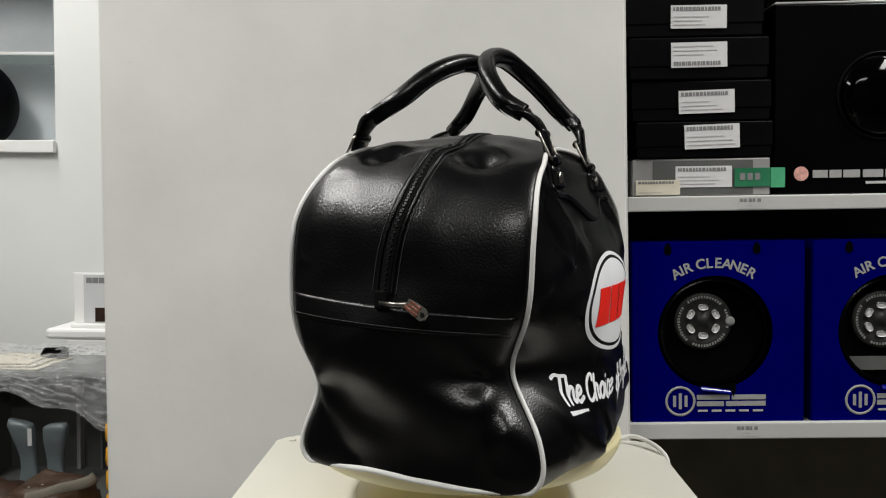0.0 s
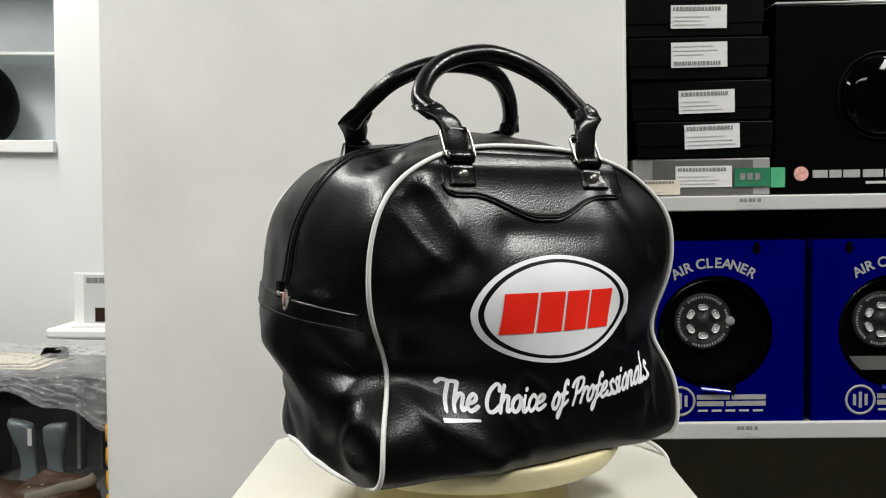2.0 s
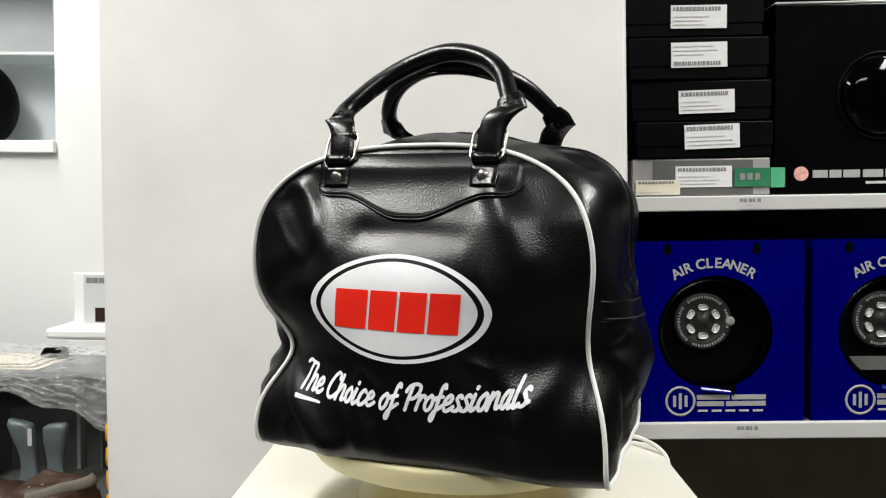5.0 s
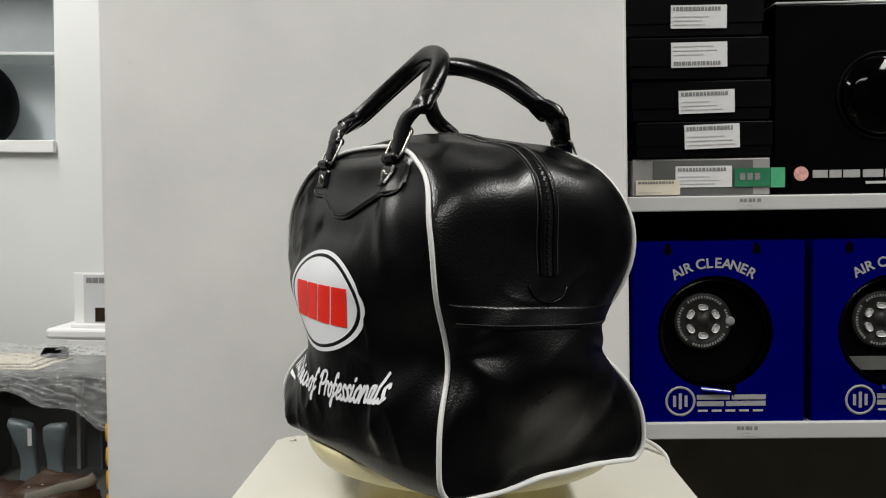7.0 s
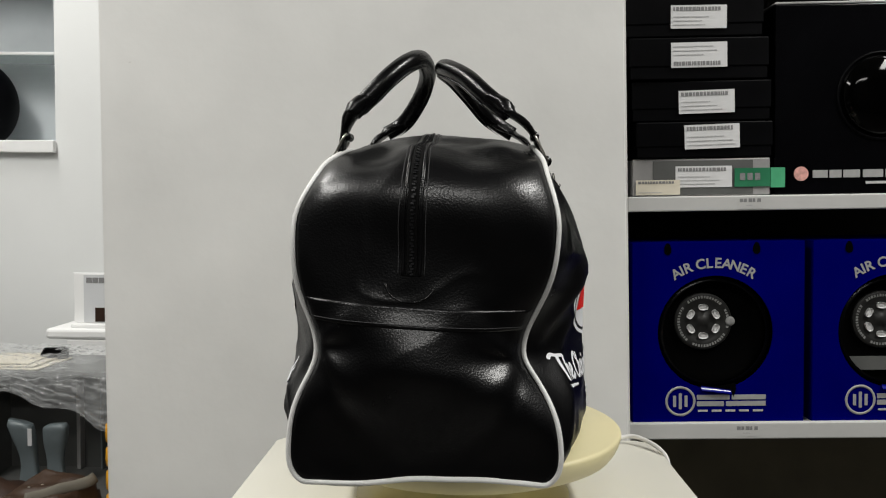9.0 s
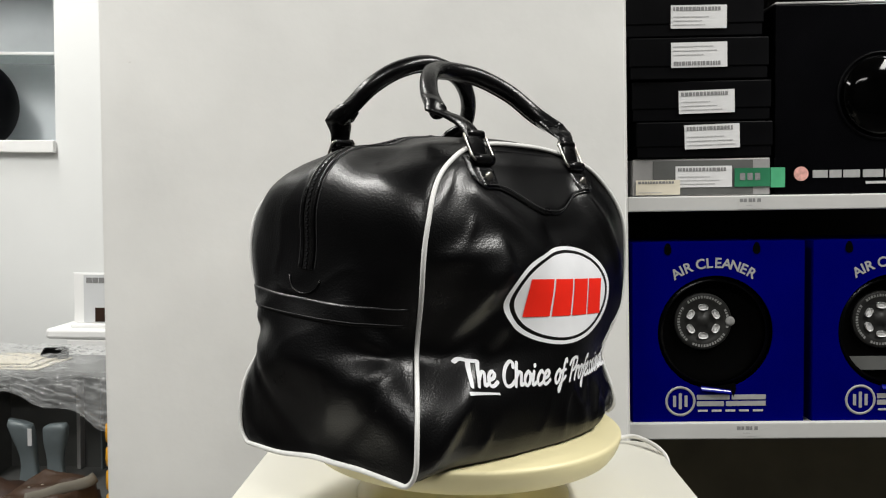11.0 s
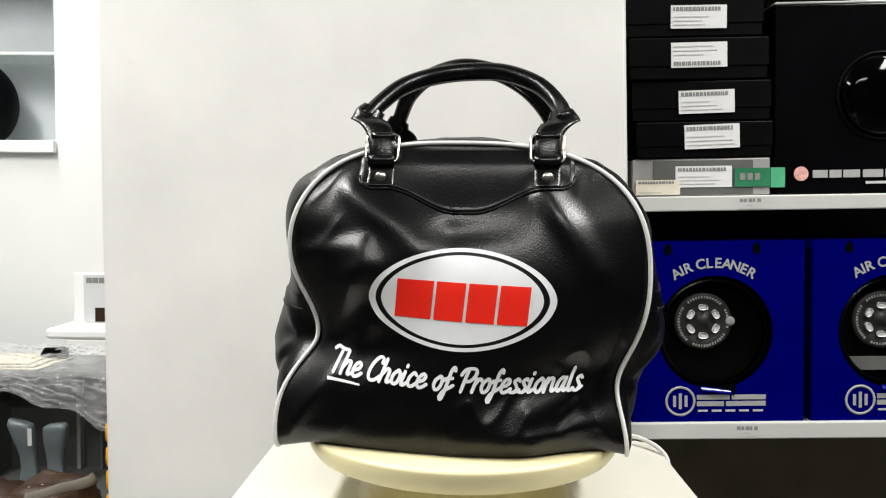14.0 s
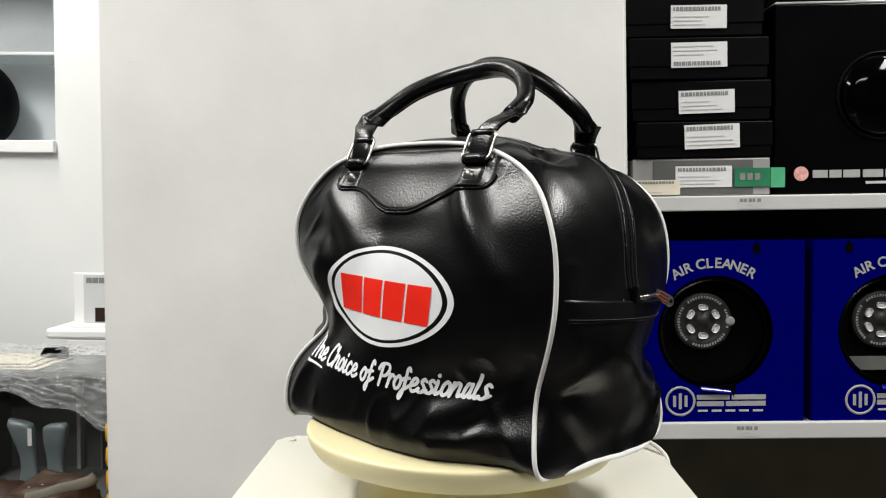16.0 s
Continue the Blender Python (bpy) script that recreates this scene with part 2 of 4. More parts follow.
def north_wall():
    """The white wall with a square niche let into it."""
    x0, x1, z0, z1, y = -1.95, -1.304, 1.267, 1.95, 1.70
    bm = bmesh.new()
    for a, b, c, d in ((-2.6, x0, 0, 2.85), (x1, 2.2, 0, 2.85), (x0, x1, 0, z0), (x0, x1, z1, 2.85)):
        other = box_bm(a, b, y, y + 0.08, c, d)
        me = bpy.data.meshes.new("piece")
        other.to_mesh(me)
        other.free()
        bm.from_mesh(me)
        bpy.data.meshes.remove(me)
    structure("wall_north", bm, M_WALL, "white painted wall with a display niche", "wall")
    niche = thing("display_niche", pose(0, 0, 0), "pale grey lined niche with a glass shelf in the white wall", "niche", "", "structure")
    part("back", box_bm(x0 - 0.02, x1 + 0.02, y + 0.40, y + 0.42, z0 - 0.02, z1 + 0.02), M_CABINET, niche)
    part("side_panel", box_bm(x1, x1 + 0.02, y + 0.081, y + 0.40, z0 - 0.02, z1 + 0.02), M_CABINET, niche)
    part("side_panel", box_bm(x0 - 0.02, x0, y + 0.081, y + 0.40, z0 - 0.02, z1 + 0.02), M_CABINET, niche)
    part("bottom", box_bm(x0, x1, y + 0.081, y + 0.40, z0 - 0.02, z0 - 0.001), M_CABINET, niche)
    part("top", box_bm(x0, x1, y + 0.081, y + 0.40, z1, z1 + 0.02), M_CABINET, niche)
    part("sill", box_bm(x0 - 0.02, x1 + 0.004, y - 0.025, y - 0.001, 1.229, 1.268, 0.003), M_WHITE, niche, "white painted sill")
    part("glass_shelf", box_bm(x0 + 0.002, x1 - 0.002, y + 0.20, y + 0.398, 1.577, 1.583), M_GLASS, niche, "clear glass shelf")
    # white strip added to paint the bright line along the glass edge
    part("shelf_edge", box_bm(x0 + 0.002, x1 - 0.002, y + 0.188, y + 0.1995, 1.575, 1.585, 0.002), M_WHITE, niche, "white strip added for the bright front edge of the glass")


north_wall()


def pillar():
    """The broad painted pillar, leaning by a hair."""
    bm = box_bm(-1, 1, 0.5, 1.02, 0, 2.85, 0)
    for v in bm.verts:
        left = v.co.x < 0
        v.co.x = (-0.624 - 0.007 * (v.co.z - 0.99)) if left else (0.287 - 0.031 * (v.co.z - 0.99))
    bmesh.ops.bevel(bm, geom=[e for e in bm.edges if abs(e.verts[0].co.z - e.verts[1].co.z) > 1], offset=0.006, segments=3, affect="EDGES")
    ob = structure("pillar", bm, M_PILLAR, "broad off-white painted pillar with small scuffs", "pillar")
    for x, z, w, h in ((-0.571, 1.312, 0.0022, 0.0006),):
        part("scuff_mark", box_bm(x - w, x + w, 0.4996, 0.4999, z - h, z + h), M_SCUFF, ob, "small grey scuff")


pillar()


# ---------------------------------------------------------------- the shelf with stock
RACK = Matrix.Translation((0.3, 0.52, 0.875)) @ pose(0, 0, 0, 0, -1.33, 0) @ Matrix.Translation((-0.3, -0.52, -0.875))


def rack():
    ob = thing("steel_shelf", RACK, "white steel shop shelf with a dark back and stocked cartons", "shelf")
    for z0, z1 in ((1.0625, 1.0865), (0.6625, 0.6895), (1.62, 1.645), (0.27, 0.295)):
        board = part("shelf_board", box_bm(0.293, 1.19, 0.532, 0.86, z0 + 0.004, z1, 0.001), M_SHELF, ob)
        part("edge_strip", box_bm(0.2925, 1.19, 0.520, 0.5315, z0, z1 + 0.002, 0.002), M_SHELF, board, "pale grey price strip")
    part("back_panel", box_bm(0.293, 1.20, 0.862, 0.88, 0.02, 2.2), M_RACK, ob, "dark grey back panel")
    # added panel whose lighter colour stands for light bounced up from the floor
    part("lower_board", box_bm(0.294, 1.19, 0.845, 0.8615, 0.297, 0.660), M_BOUNCE_PANEL, ob, "brown panel added behind the low bay, its colour lightened for light bounced off the floor")
    part("side_panel", box_bm(1.192, 1.21, 0.53, 0.86, 0.02, 2.2), M_RACK, ob)
    part("side_panel", box_bm(0.287, 0.2915, 0.555, 0.86, 0.02, 2.2), M_RACK, ob)
    for x, z in ((0.503, 1.0755), (0.50, 0.6775)):
        tag = part("price_tag", box_bm(x - 0.021, x + 0.021, 0.5197, 0.5199, z - 0.010, z + 0.010), M_SHELF, ob, "pale printed price slip")
        for i, wide in enumerate((0.0062, 0.0048, 0.0066, 0.0040, 0.0060)):
            part("print_bar", box_bm(x - 0.019 + i * 0.0075, x - 0.019 + i * 0.0075 + wide, 0.5194, 0.51965, z + 0.0015, z + 0.0075), M_INK, tag)
        part("print_bar", box_bm(x - 0.008, x + 0.004, 0.5194, 0.51965, z - 0.005, z - 0.003), M_PALE_INK, tag)
    return ob


rack()


def shelf_label(ob, x0, x1, z0, z1, y, mat=None, rows=4, tilt=0.0, flip=False):
    """A printed sticker whose writing cannot be read: bars."""
    m = Matrix.Translation((x0, y, z0)) @ pose(0, 0, 0, 0, tilt, 0)
    w, h = x1 - x0, z1 - z0
    lab = part("label", box_bm(0, w, -0.0008, 0, 0, h), mat or M_LABEL, ob, "white printed sticker", m=m)
    rng = random.Random(int(x0 * 1e4 + z0 * 1e5))

    def band(low, high):
        return (h * (1 - high), h * (1 - low)) if flip else (h * low, h * high)
    x = 0.004
    while x < w * 0.86:
        b = rng.uniform(0.002, 0.006)
        part("print_bar", box_bm(x, min(x + b, w - 0.004), -0.0014, -0.0009, *band(0.76, 0.92)), M_INK, lab)
        x += b + rng.uniform(0.001, 0.002)
    for k in range(rows - 1):
        part("print_bar", box_bm(0.004, w * rng.uniform(0.55, 0.92), -0.0014, -0.0009, *band(0.14 + 0.17 * k, 0.18 + 0.17 * k)), M_PALE_INK, lab)
    return lab


def black_carton(x0, x1, z0, z1, y, lab, yaw=0.0, sleeve=False, depth=0.26, flip=False):
    name = "sleeved_carton" if sleeve else "black_carton"
    c = ((x0 + x1) / 2, y, z0)
    ob = thing(name, RACK @ Matrix.Translation(c) @ pose(0, 0, 0, 0, 0, yaw),
               "flat black carton in a grey plastic sleeve" if sleeve else "flat black lidded carton with a white barcode sticker", "box", "stacked cartons")
    w, h = (x1 - x0) / 2, z1 - z0
    if sleeve:
        part("body", box_bm(-w, w, 0, depth, 0.001, h - 0.001, 0.0015), M_SLEEVE, ob)
        part("fold", box_bm(-w + 0.035, w - 0.03, -0.0012, 0, 0.003, h - 0.004, 0.0004), M_CRATE, ob, "darker see-through front")
    else:
        part("body", box_bm(-w + 0.002, w - 0.002, 0.002, depth - 0.002, 0.0005, h - 0.004, 0.0015), M_BLACKCARD, ob)
        part("lid", box_bm(-w, w, 0, depth, h * 0.30, h - 0.001, 0.002), M_BLACKCARD, ob)
    if lab:
        a, b, p, q, tilt = lab
        shelf_label(ob, a - c[0], b - c[0], p - z0, q - z0, -0.0016 if sleeve else -0.0004, tilt=tilt, flip=flip)
    return ob


def stock():
    low = black_carton(0.306, 0.545, 1.0885, 1.155, 0.545, (0.380, 0.478, 1.104, 1.141, 0), sleeve=True)
    shelf_label(low, -0.115, -0.038, 0.003, 0.029, -0.0030, M_CREAM_LABEL, 2)
    tape = part("tape", box_bm(0.057, 0.1195, -0.0035, -0.0022, 0.0155, 0.048), M_GREEN, low, "green adhesive tape flag")
    part("tape_end", box_bm(0.1197, 0.144, -0.0040, -0.0022, 0.0135, 0.048), M_GREEN_END, low, "brighter green tape end")
    for i in range(3):
        part("print_bar", box_bm(0.066 + i * 0.013, 0.075 + i * 0.013, -0.0042, -0.0036, 0.027, 0.039), M_INK, tape)
    black_carton(0.311, 0.549, 1.156, 1.219, 0.540, (0.395, 0.491, 1.170, 1.212, -1.5), 1.0)
    black_carton(0.305, 0.545, 1.220, 1.290, 0.543, (0.386, 0.482, 1.232, 1.272, -1.0), -1.5)
    black_carton(0.299, 0.541, 1.2915, 1.364, 0.538, (0.371, 0.468, 1.311, 1.354, -0.6), 1.2, flip=True)
    black_carton(0.291, 0.531, 1.3655, 1.436, 0.541, (0.371, 0.467, 1.379, 1.419, 0.5), -0.8)
    black_carton(0.294, 0.536, 1.4375, 1.508, 0.544, None, 0.6)
    # the tall carton beside the stack
    ob = thing("display_carton", RACK @ Matrix.Translation((0.682, 0.548, 1.0885)), "tall glossy black carton with a round embossed window and printed strip", "box")
    part("body", box_bm(-0.128, 0.128, 0, 0.24, 0, 0.329, 0.0015), M_BLACKGLOSS, ob)
    part("top_flap", box_bm(-0.129, 0.129, -0.001, 0.24, 0.330, 0.334, 0.001), M_SLEEVE, ob, "pale top edge")
    ring = [(0.055 + 0.075 * math.cos(a), -0.001, 0.17 + 0.075 * math.sin(a)) for a in [2 * math.pi * i / 48 for i in range(48)]]
    part("round_window", tube_bm(ring, 0.0025, 6, True), M_BLACKCARD, ob, "round glossy black window rim", True)
    bulb = lathe_bm([(0.070, 0.0), (0.066, 0.008), (0.052, 0.016), (0.03, 0.021), (0.008, 0.023)], 40)
    part("window_dome", bulb, M_DOME, ob, "domed clear-black window", True, Matrix.Translation((0.055, 0.0, 0.17)) @ pose(0, 0, 0, 90, 0, 0))
    part("roundel", lathe_bm([(0.0128, 0), (0.0125, 0.0008)], 24), M_ROUNDEL, ob, "pink and white round mark", False,
         Matrix.Translation((-0.082, -0.0002, 0.0365)) @ pose(0, 0, 0, 90, 0, 0))
    for i, (a, b) in enumerate(((-0.062, -0.036), (-0.033, -0.012), (-0.009, 0.02), (0.025, 0.06), (0.064, 0.10))):
        part("print_bar", box_bm(a, b, -0.0008, 0, 0.029, 0.0425), M_SILVER, ob)
    part("print_bar", box_bm(0.03, 0.10, -0.0008, 0, 0.0175, 0.022), M_PALE_INK, ob)


stock()


def plate_with_hole(w, z0, z1, cx, cz, r, y0, y1, n=48):
    """An upright plate from y0 to y1 with a round hole."""
    bm = bmesh.new()
    out = []
    for i in range(n):
        a = 2 * math.pi * i / n
        c, s = math.cos(a), math.sin(a)
        k = min((w - cx if c > 0 else w + cx) / max(abs(c), 1e-6), (z1 - cz if s > 0 else cz - z0) / max(abs(s), 1e-6))
        out.append((cx + r * c, cz + r * s, cx + k * c, cz + k * s))
    for x, z in ((-w, z0), (-w, z1), (w, z0), (w, z1)):
        i = min(range(n), key=lambda j: (out[j][2] - x) ** 2 + (out[j][3] - z) ** 2)
        out[i] = (out[i][0], out[i][1], x, z)
    rows = [[bm.verts.new((o[q], y, o[q + 1])) for o in out] for q, y in ((2, y1), (2, y0), (0, y0), (0, y1))]
    for a, b in zip(rows, rows[1:] + rows[:1]):
        for i in range(n):
            bm.faces.new((a[i], a[(i + 1) % n], b[(i + 1) % n], b[i]))
    bmesh.ops.recalc_face_normals(bm, faces=bm.faces[:])
    return bm


def air_cleaner_box():
    """A blue carton with a round window onto an air filter. Origin: bottom centre of the front."""
    w, h = 0.149, 0.319
    cx, cz, r = -0.005, 0.159, 0.1005
    ob = thing("air_cleaner_carton", RACK @ Matrix.Translation((0.451, 0.530, 0.690)),
               "blue air cleaner carton with a round window showing the black filter", "box", "air cleaner cartons")
    part("front", plate_with_hole(w, 0, h, cx, cz, r, 0, 0.003), M_BLUE, ob)
    part("side", box_bm(-w, -w + 0.003, 0.0031, 0.2, 0, h), M_BLUE, ob)
    part("side", box_bm(w - 0.003, w, 0.0031, 0.2, 0, h), M_BLUE, ob)
    part("top", box_bm(-w + 0.0031, w - 0.0031, 0.0031, 0.2, h - 0.003, h), M_BLUE, ob)
    part("bottom", box_bm(-w + 0.0031, w - 0.0031, 0.0031, 0.2, 0, 0.003), M_BLUE, ob)
    part("back", box_bm(-w + 0.0031, w - 0.0031, 0.197, 0.2, 0.0031, h - 0.0031), M_BLUE, ob)
    part("inner_tray", box_bm(-w + 0.004, w - 0.004, 0.06, 0.065, 0.004, h - 0.004), M_RUBBER, ob, "black inner tray")
    turn = Matrix.Translation((cx, 0.0595, cz)) @ pose(0, 0, 0, 90, 0, 0)
    part("filter", lathe_bm([(0.104, 0), (0.106, 0.01), (0.104, 0.022), (0.098, 0.030), (0.090, 0.033), (0.082, 0.030), (0.06, 0.030)], 56), M_RUBBER, ob, "black ribbed rubber filter", True, turn)
    part("blister", lathe_bm([(0.0985, 0), (0.097, 0.003), (0.090, 0.0045)], 56, False), M_BLACKGLOSS, ob, "glossy blister rim", True,
         Matrix.Translation((cx, 0.012, cz)) @ pose(0, 0, 0, 90, 0, 0))
    hx, hz = -0.020, 0.176
    hub_at = Matrix.Translation((hx, 0.0293, hz)) @ pose(0, 0, 0, 90, 0, 0)
    hub = part("hub", lathe_bm([(0.051, 0), (0.051, 0.006), (0.049, 0.008), (0.036, 0.008), (0.034, 0.006), (0.012, 0.006), (0.011, 0.009)], 48), M_HUB, ob, "dark grey round hub", True, hub_at)
    for k in range(6):
        a = radians(60 * k + 30)
        slot = box_bm(-0.0085, 0.0085, -0.0052, 0.0052, 0.0062, 0.0088, 0.0048)
        part("slot", slot, M_LABEL, hub, "bright slotted hole", False, Matrix.Translation((0.0255 * math.cos(a), 0.0255 * math.sin(a), 0)) @ pose(0, 0, 0, 0, 0, math.degrees(a) + 90))
    for k in range(54):
        if k % 15 in (5, 6):
            continue
        a, half = radians(360 / 54 * k), 0.0011 + 0.0008 * ((k * 7) % 5) / 4
        part("mark", box_bm(-0.0022, 0.0022, -half, half, 0.0081, 0.0087), M_HUB_MARK, hub, "", False,
             Matrix.Translation((0.0435 * math.cos(a), 0.0435 * math.sin(a), 0)) @ pose(0, 0, 0, 0, 0, math.degrees(a)))
    part("boss", lathe_bm([(0.0085, 0.0082), (0.0080, 0.0100), (0.0050, 0.0104)], 20), M_HUB_MARK, hub, "small grey round boss", True, Matrix.Translation((0.0475, 0.0, 0)))
    # the card is torn below the window
    tear = bmesh.new()
    edge = [(-0.035, 0.0655), (-0.012, 0.0600), (0.022, 0.0560), (0.027, 0.0450), (0.031, 0.0590), (0.030, 0.0700), (0.0, 0.0640)]
    near, far = ([tear.verts.new((x, y, z)) for x, z in edge] for y in (-0.0012, -0.0002))
    tear.faces.new(near)
    tear.faces.new(far[::-1])
    for i in range(len(edge)):
        k = (i + 1) % len(edge)
        tear.faces.new((near[k], near[i], far[i], far[k]))
    part("tear", tear, M_RUBBER, ob, "black tear below the window")
    part("torn_flap", grid_bm(lambda u, v: (-0.030 + 0.052 * u, -0.0016 - 0.006 * v * v, 0.0655 - 0.0085 * u - 0.0075 * v * (1 - 0.35 * u)), 10, 4), M_FLAP, ob, "curled glossy blue card flap", True)
    for x in (-0.088, 0.066):
        hole = lathe_bm([(0.0066, 0), (0.0064, 0.0009)], 16)
        for v in hole.verts:
            v.co.y *= 1.0 if v.co.y < 0 else 2.2
        part("hang_hole", hole, M_RUBBER, ob, "black keyhole slot", False, Matrix.Translation((x, -0.0001, 0.303)) @ pose(0, 0, 0, 90, 0, 0))
    # arched lettering
    word = "AIR CLEANER"
    widths = {"I": 0.45, "R": 1.0, " ": 0.5}
    total = sum(widths.get(c, 1.0) for c in word)
    span, rad, at = radians(69), 0.1185, 0.0
    for c in word:
        wd = widths.get(c, 1.0)
        a = -span / 2 + span * (at + wd / 2) / total
        at += wd
        if c == " ":
            continue
        part("letter", text_bm(c, 0.0245, 0, 0.0006), M_SILVER, ob, "silver letter %s" % c, False,
             Matrix.Translation((cx - 0.003 + rad * math.sin(a), -0.0006, cz - 0.004 + rad * math.cos(a))) @ pose(0, 0, 0, 0, math.degrees(a), 0) @ pose(0, 0, 0, 90, 0, 0))
    ring = [(-0.066 + 0.0245 * math.cos(a), -0.0006, 0.038 + 0.0245 * math.sin(a)) for a in [2 * math.pi * i / 32 for i in range(32)]]
    part("round_mark", tube_bm(ring, 0.0022, 6, True, 0.4), M_SILVER, ob, "silver ring mark", True)
    for x, t in ((-0.076, 0.010), (-0.066, 0.014), (-0.056, 0.010)):
        part("mark_bar", box_bm(x - 0.0026, x + 0.0026, -0.0008, 0, 0.038 - t, 0.038 + t), M_SILVER, ob)
    for a, b, z0, z1 in ((-0.037, 0.02, 0.0405, 0.049), (0.024, 0.083, 0.0405, 0.049), (-0.037, 0.01, 0.029, 0.0375), (0.014, 0.083, 0.029, 0.0375)):
        part("print_bar", box_bm(a, b, -0.0008, 0, z0, z1), M_SILVER, ob, "silver unreadable lettering")
    for i in range(5):
        part("print_bar", box_bm(-0.035 + 0.024 * i, -0.018 + 0.024 * i, -0.0008, 0, 0.019, 0.0225), M_PALE_INK, ob)
    return ob


first = air_cleaner_box()
second = copy_thing(first, RACK @ Matrix.Translation((0.7645, 0.530, 0.690)))
part("inner_card", box_bm(-0.080, 0.070, 0.018, 0.020, 0.087, 0.111), M_CRATE, second, "grey card strip behind the window")


# ---------------------------------------------------------------- the far side of the shop
def far_things():
    helmet = thing("helmet", pose(-1.700, 1.90, 1.267), "glossy black open-face helmet resting in the niche", "helmet")
    part("shell", lathe_bm([(0.151 * math.cos(radians(a)), 0.14 + 0.162 * math.sin(radians(a))) for a in range(-59, 89, 6)], 96), M_HELMET, helmet, "", True)
    rim = [(0.098 * math.cos(a), 0.098 * math.sin(a), 0.006) for a in [2 * math.pi * i / 40 for i in range(40)]]
    part("edge_trim", tube_bm(rim, 0.006, 8, True), M_RUBBER, helmet, "black rubber edge trim", True)

    plinth = thing("display_plinth", pose(-1.07, 1.56, 0), "white display plinth with an overhanging top", "plinth")
    part("body", box_bm(-0.09, 0.16, -0.106, 0.12, 0, 0.669, 0.004), M_WHITE, plinth)
    part("top_plate", box_bm(-0.150, 0.19, -0.11, 0.13, 0.670, 0.700, 0.008), M_WHITE, plinth)

    stand = thing("card_stand", pose(-1.09, 1.49, 0.700), "clear white card stand holding a printed notice", "sign stand")
    part("foot", box_bm(-0.064, 0.095, -0.02, 0.05, 0, 0.012, 0.003), M_WHITE, stand)
    part("back_plate", box_bm(-0.068, 0.095, 0.012, 0.017, 0.0125, 0.162, 0.002), M_WHITE, stand)
    card = part("card", box_bm(-0.036, 0.092, 0.0085, 0.0115, 0.014, 0.156), M_CARD, stand, "pale printed card")
    for i in range(6):
        part("print_bar", box_bm(-0.028 + i * 0.019, -0.0105 + i * 0.019, 0.0076, 0.0084, 0.132, 0.148), M_INK, card)
    part("picture", box_bm(-0.002, 0.07, 0.0076, 0.0084, 0.016, 0.058), M_BROWN, card, "brown printed picture")

    crate = thing("display_crate", pose(-1.06, 1.22, 0), "charcoal open-fronted display crate", "crate")
    part("back", box_bm(-0.24, 0.22, 0.16, 0.175, 0, 0.62, 0.002), M_CRATE, crate)
    part("side", box_bm(0.205, 0.22, -0.10, 0.159, 0, 0.62, 0.002), M_CRATE, crate)
    part("side", box_bm(-0.24, -0.225, -0.10, 0.159, 0, 0.62, 0.002), M_CRATE, crate)
    part("shelf", box_bm(-0.224, 0.204, -0.10, 0.159, 0.30, 0.315, 0.002), M_CRATE, crate)
    part("post", box_bm(-0.023, -0.012, 0.13, 0.159, 0.316, 0.58, 0.002), M_SLEEVE, crate, "pale metal strip")
    part("hinge_strip", box_bm(0.045, 0.050, 0.13, 0.159, 0.316, 0.58, 0.002), M_FOAM, crate, "thin metal strip")
    part("top", box_bm(-0.24, 0.22, -0.06, 0.175, 0.621, 0.635, 0.002), M_CRATE, crate)
    pile = thing("paper_pile", pose(-1.19, 1.22, 0.635), "short pile of cream cardboard sheets on the crate", "cardboard")
    for k in range(3):
        part("sheet", box_bm(-0.10, 0.10 - 0.02 * k, -0.05 + 0.01 * k, 0.12, 0.0005 + 0.005 * k, 0.0045 + 0.005 * k, 0.001), M_CREAM_LABEL, pile, "", False, pose(0, 0, 0, 0, 0, 3 * k - 4))

    def moulded(x, z, lean, tall):
        def f(u, v):
            a = 2 * math.pi * u
            w = 0.027 - 0.008 * math.sin(math.pi * min(v * 1.15, 1)) ** 2 + 0.004 * v
            bend = lean * (0.022 * v * v - 0.010 * math.sin(math.pi * v))
            c, sn = math.cos(a), math.sin(a)
            rr = w * (0.80 if v in (0, 1) else 1.0)
            return (bend + rr * math.copysign(abs(c) ** 0.55, c), rr * 0.6 * math.copysign(abs(sn) ** 0.55, sn) - 0.02 * v, tall * v + (0.010 * lean * c if v == 1 else 0))
        bm = grid_bm(f, 24, 20, True)
        bmesh.ops.contextual_create(bm, geom=[e for e in bm.edges if e.is_boundary and e.verts[0].co.z < 0.01])
        bmesh.ops.contextual_create(bm, geom=[e for e in bm.edges if e.is_boundary])
        return tagged(part("knee_pad", bm, M_FOAM, None, "", True, pose(x, 1.19, z)), "blue-grey moulded plastic pad standing in the crate", "pad", "moulded pads")

    moulded(-1.056, 0.3155, 0.3, 0.180)
    other = moulded(-1.132, 0.3155, -0.7, 0.186)
    part("tag", box_bm(0.014, 0.025, -0.0345, -0.033, 0.125, 0.170, 0.0005), M_LABEL, other, "white paper tag")

    def wrap(u, v):
        """Film pulled into long slanting folds, bunched along the hem."""
        x = -1.32 + 0.47 * u
        over = min(v / 0.62, 1.0)
        drop = smooth01(0.55, 1.0, v)
        fall = 0.036 + 0.050 * smooth01(0.35, 0.8, u) + 0.052 * smooth01(0.80, 1.0, u) + 0.006 * math.sin(23 * u)
        slant = v * 1.3 - u * 0.35
        n = (0.5 - abs(noise.noise(Vector((u * 2.2, slant * 9, 5))))) * 0.030 + (0.5 - abs(noise.noise(Vector((u * 5, slant * 24, 8))))) * 0.012
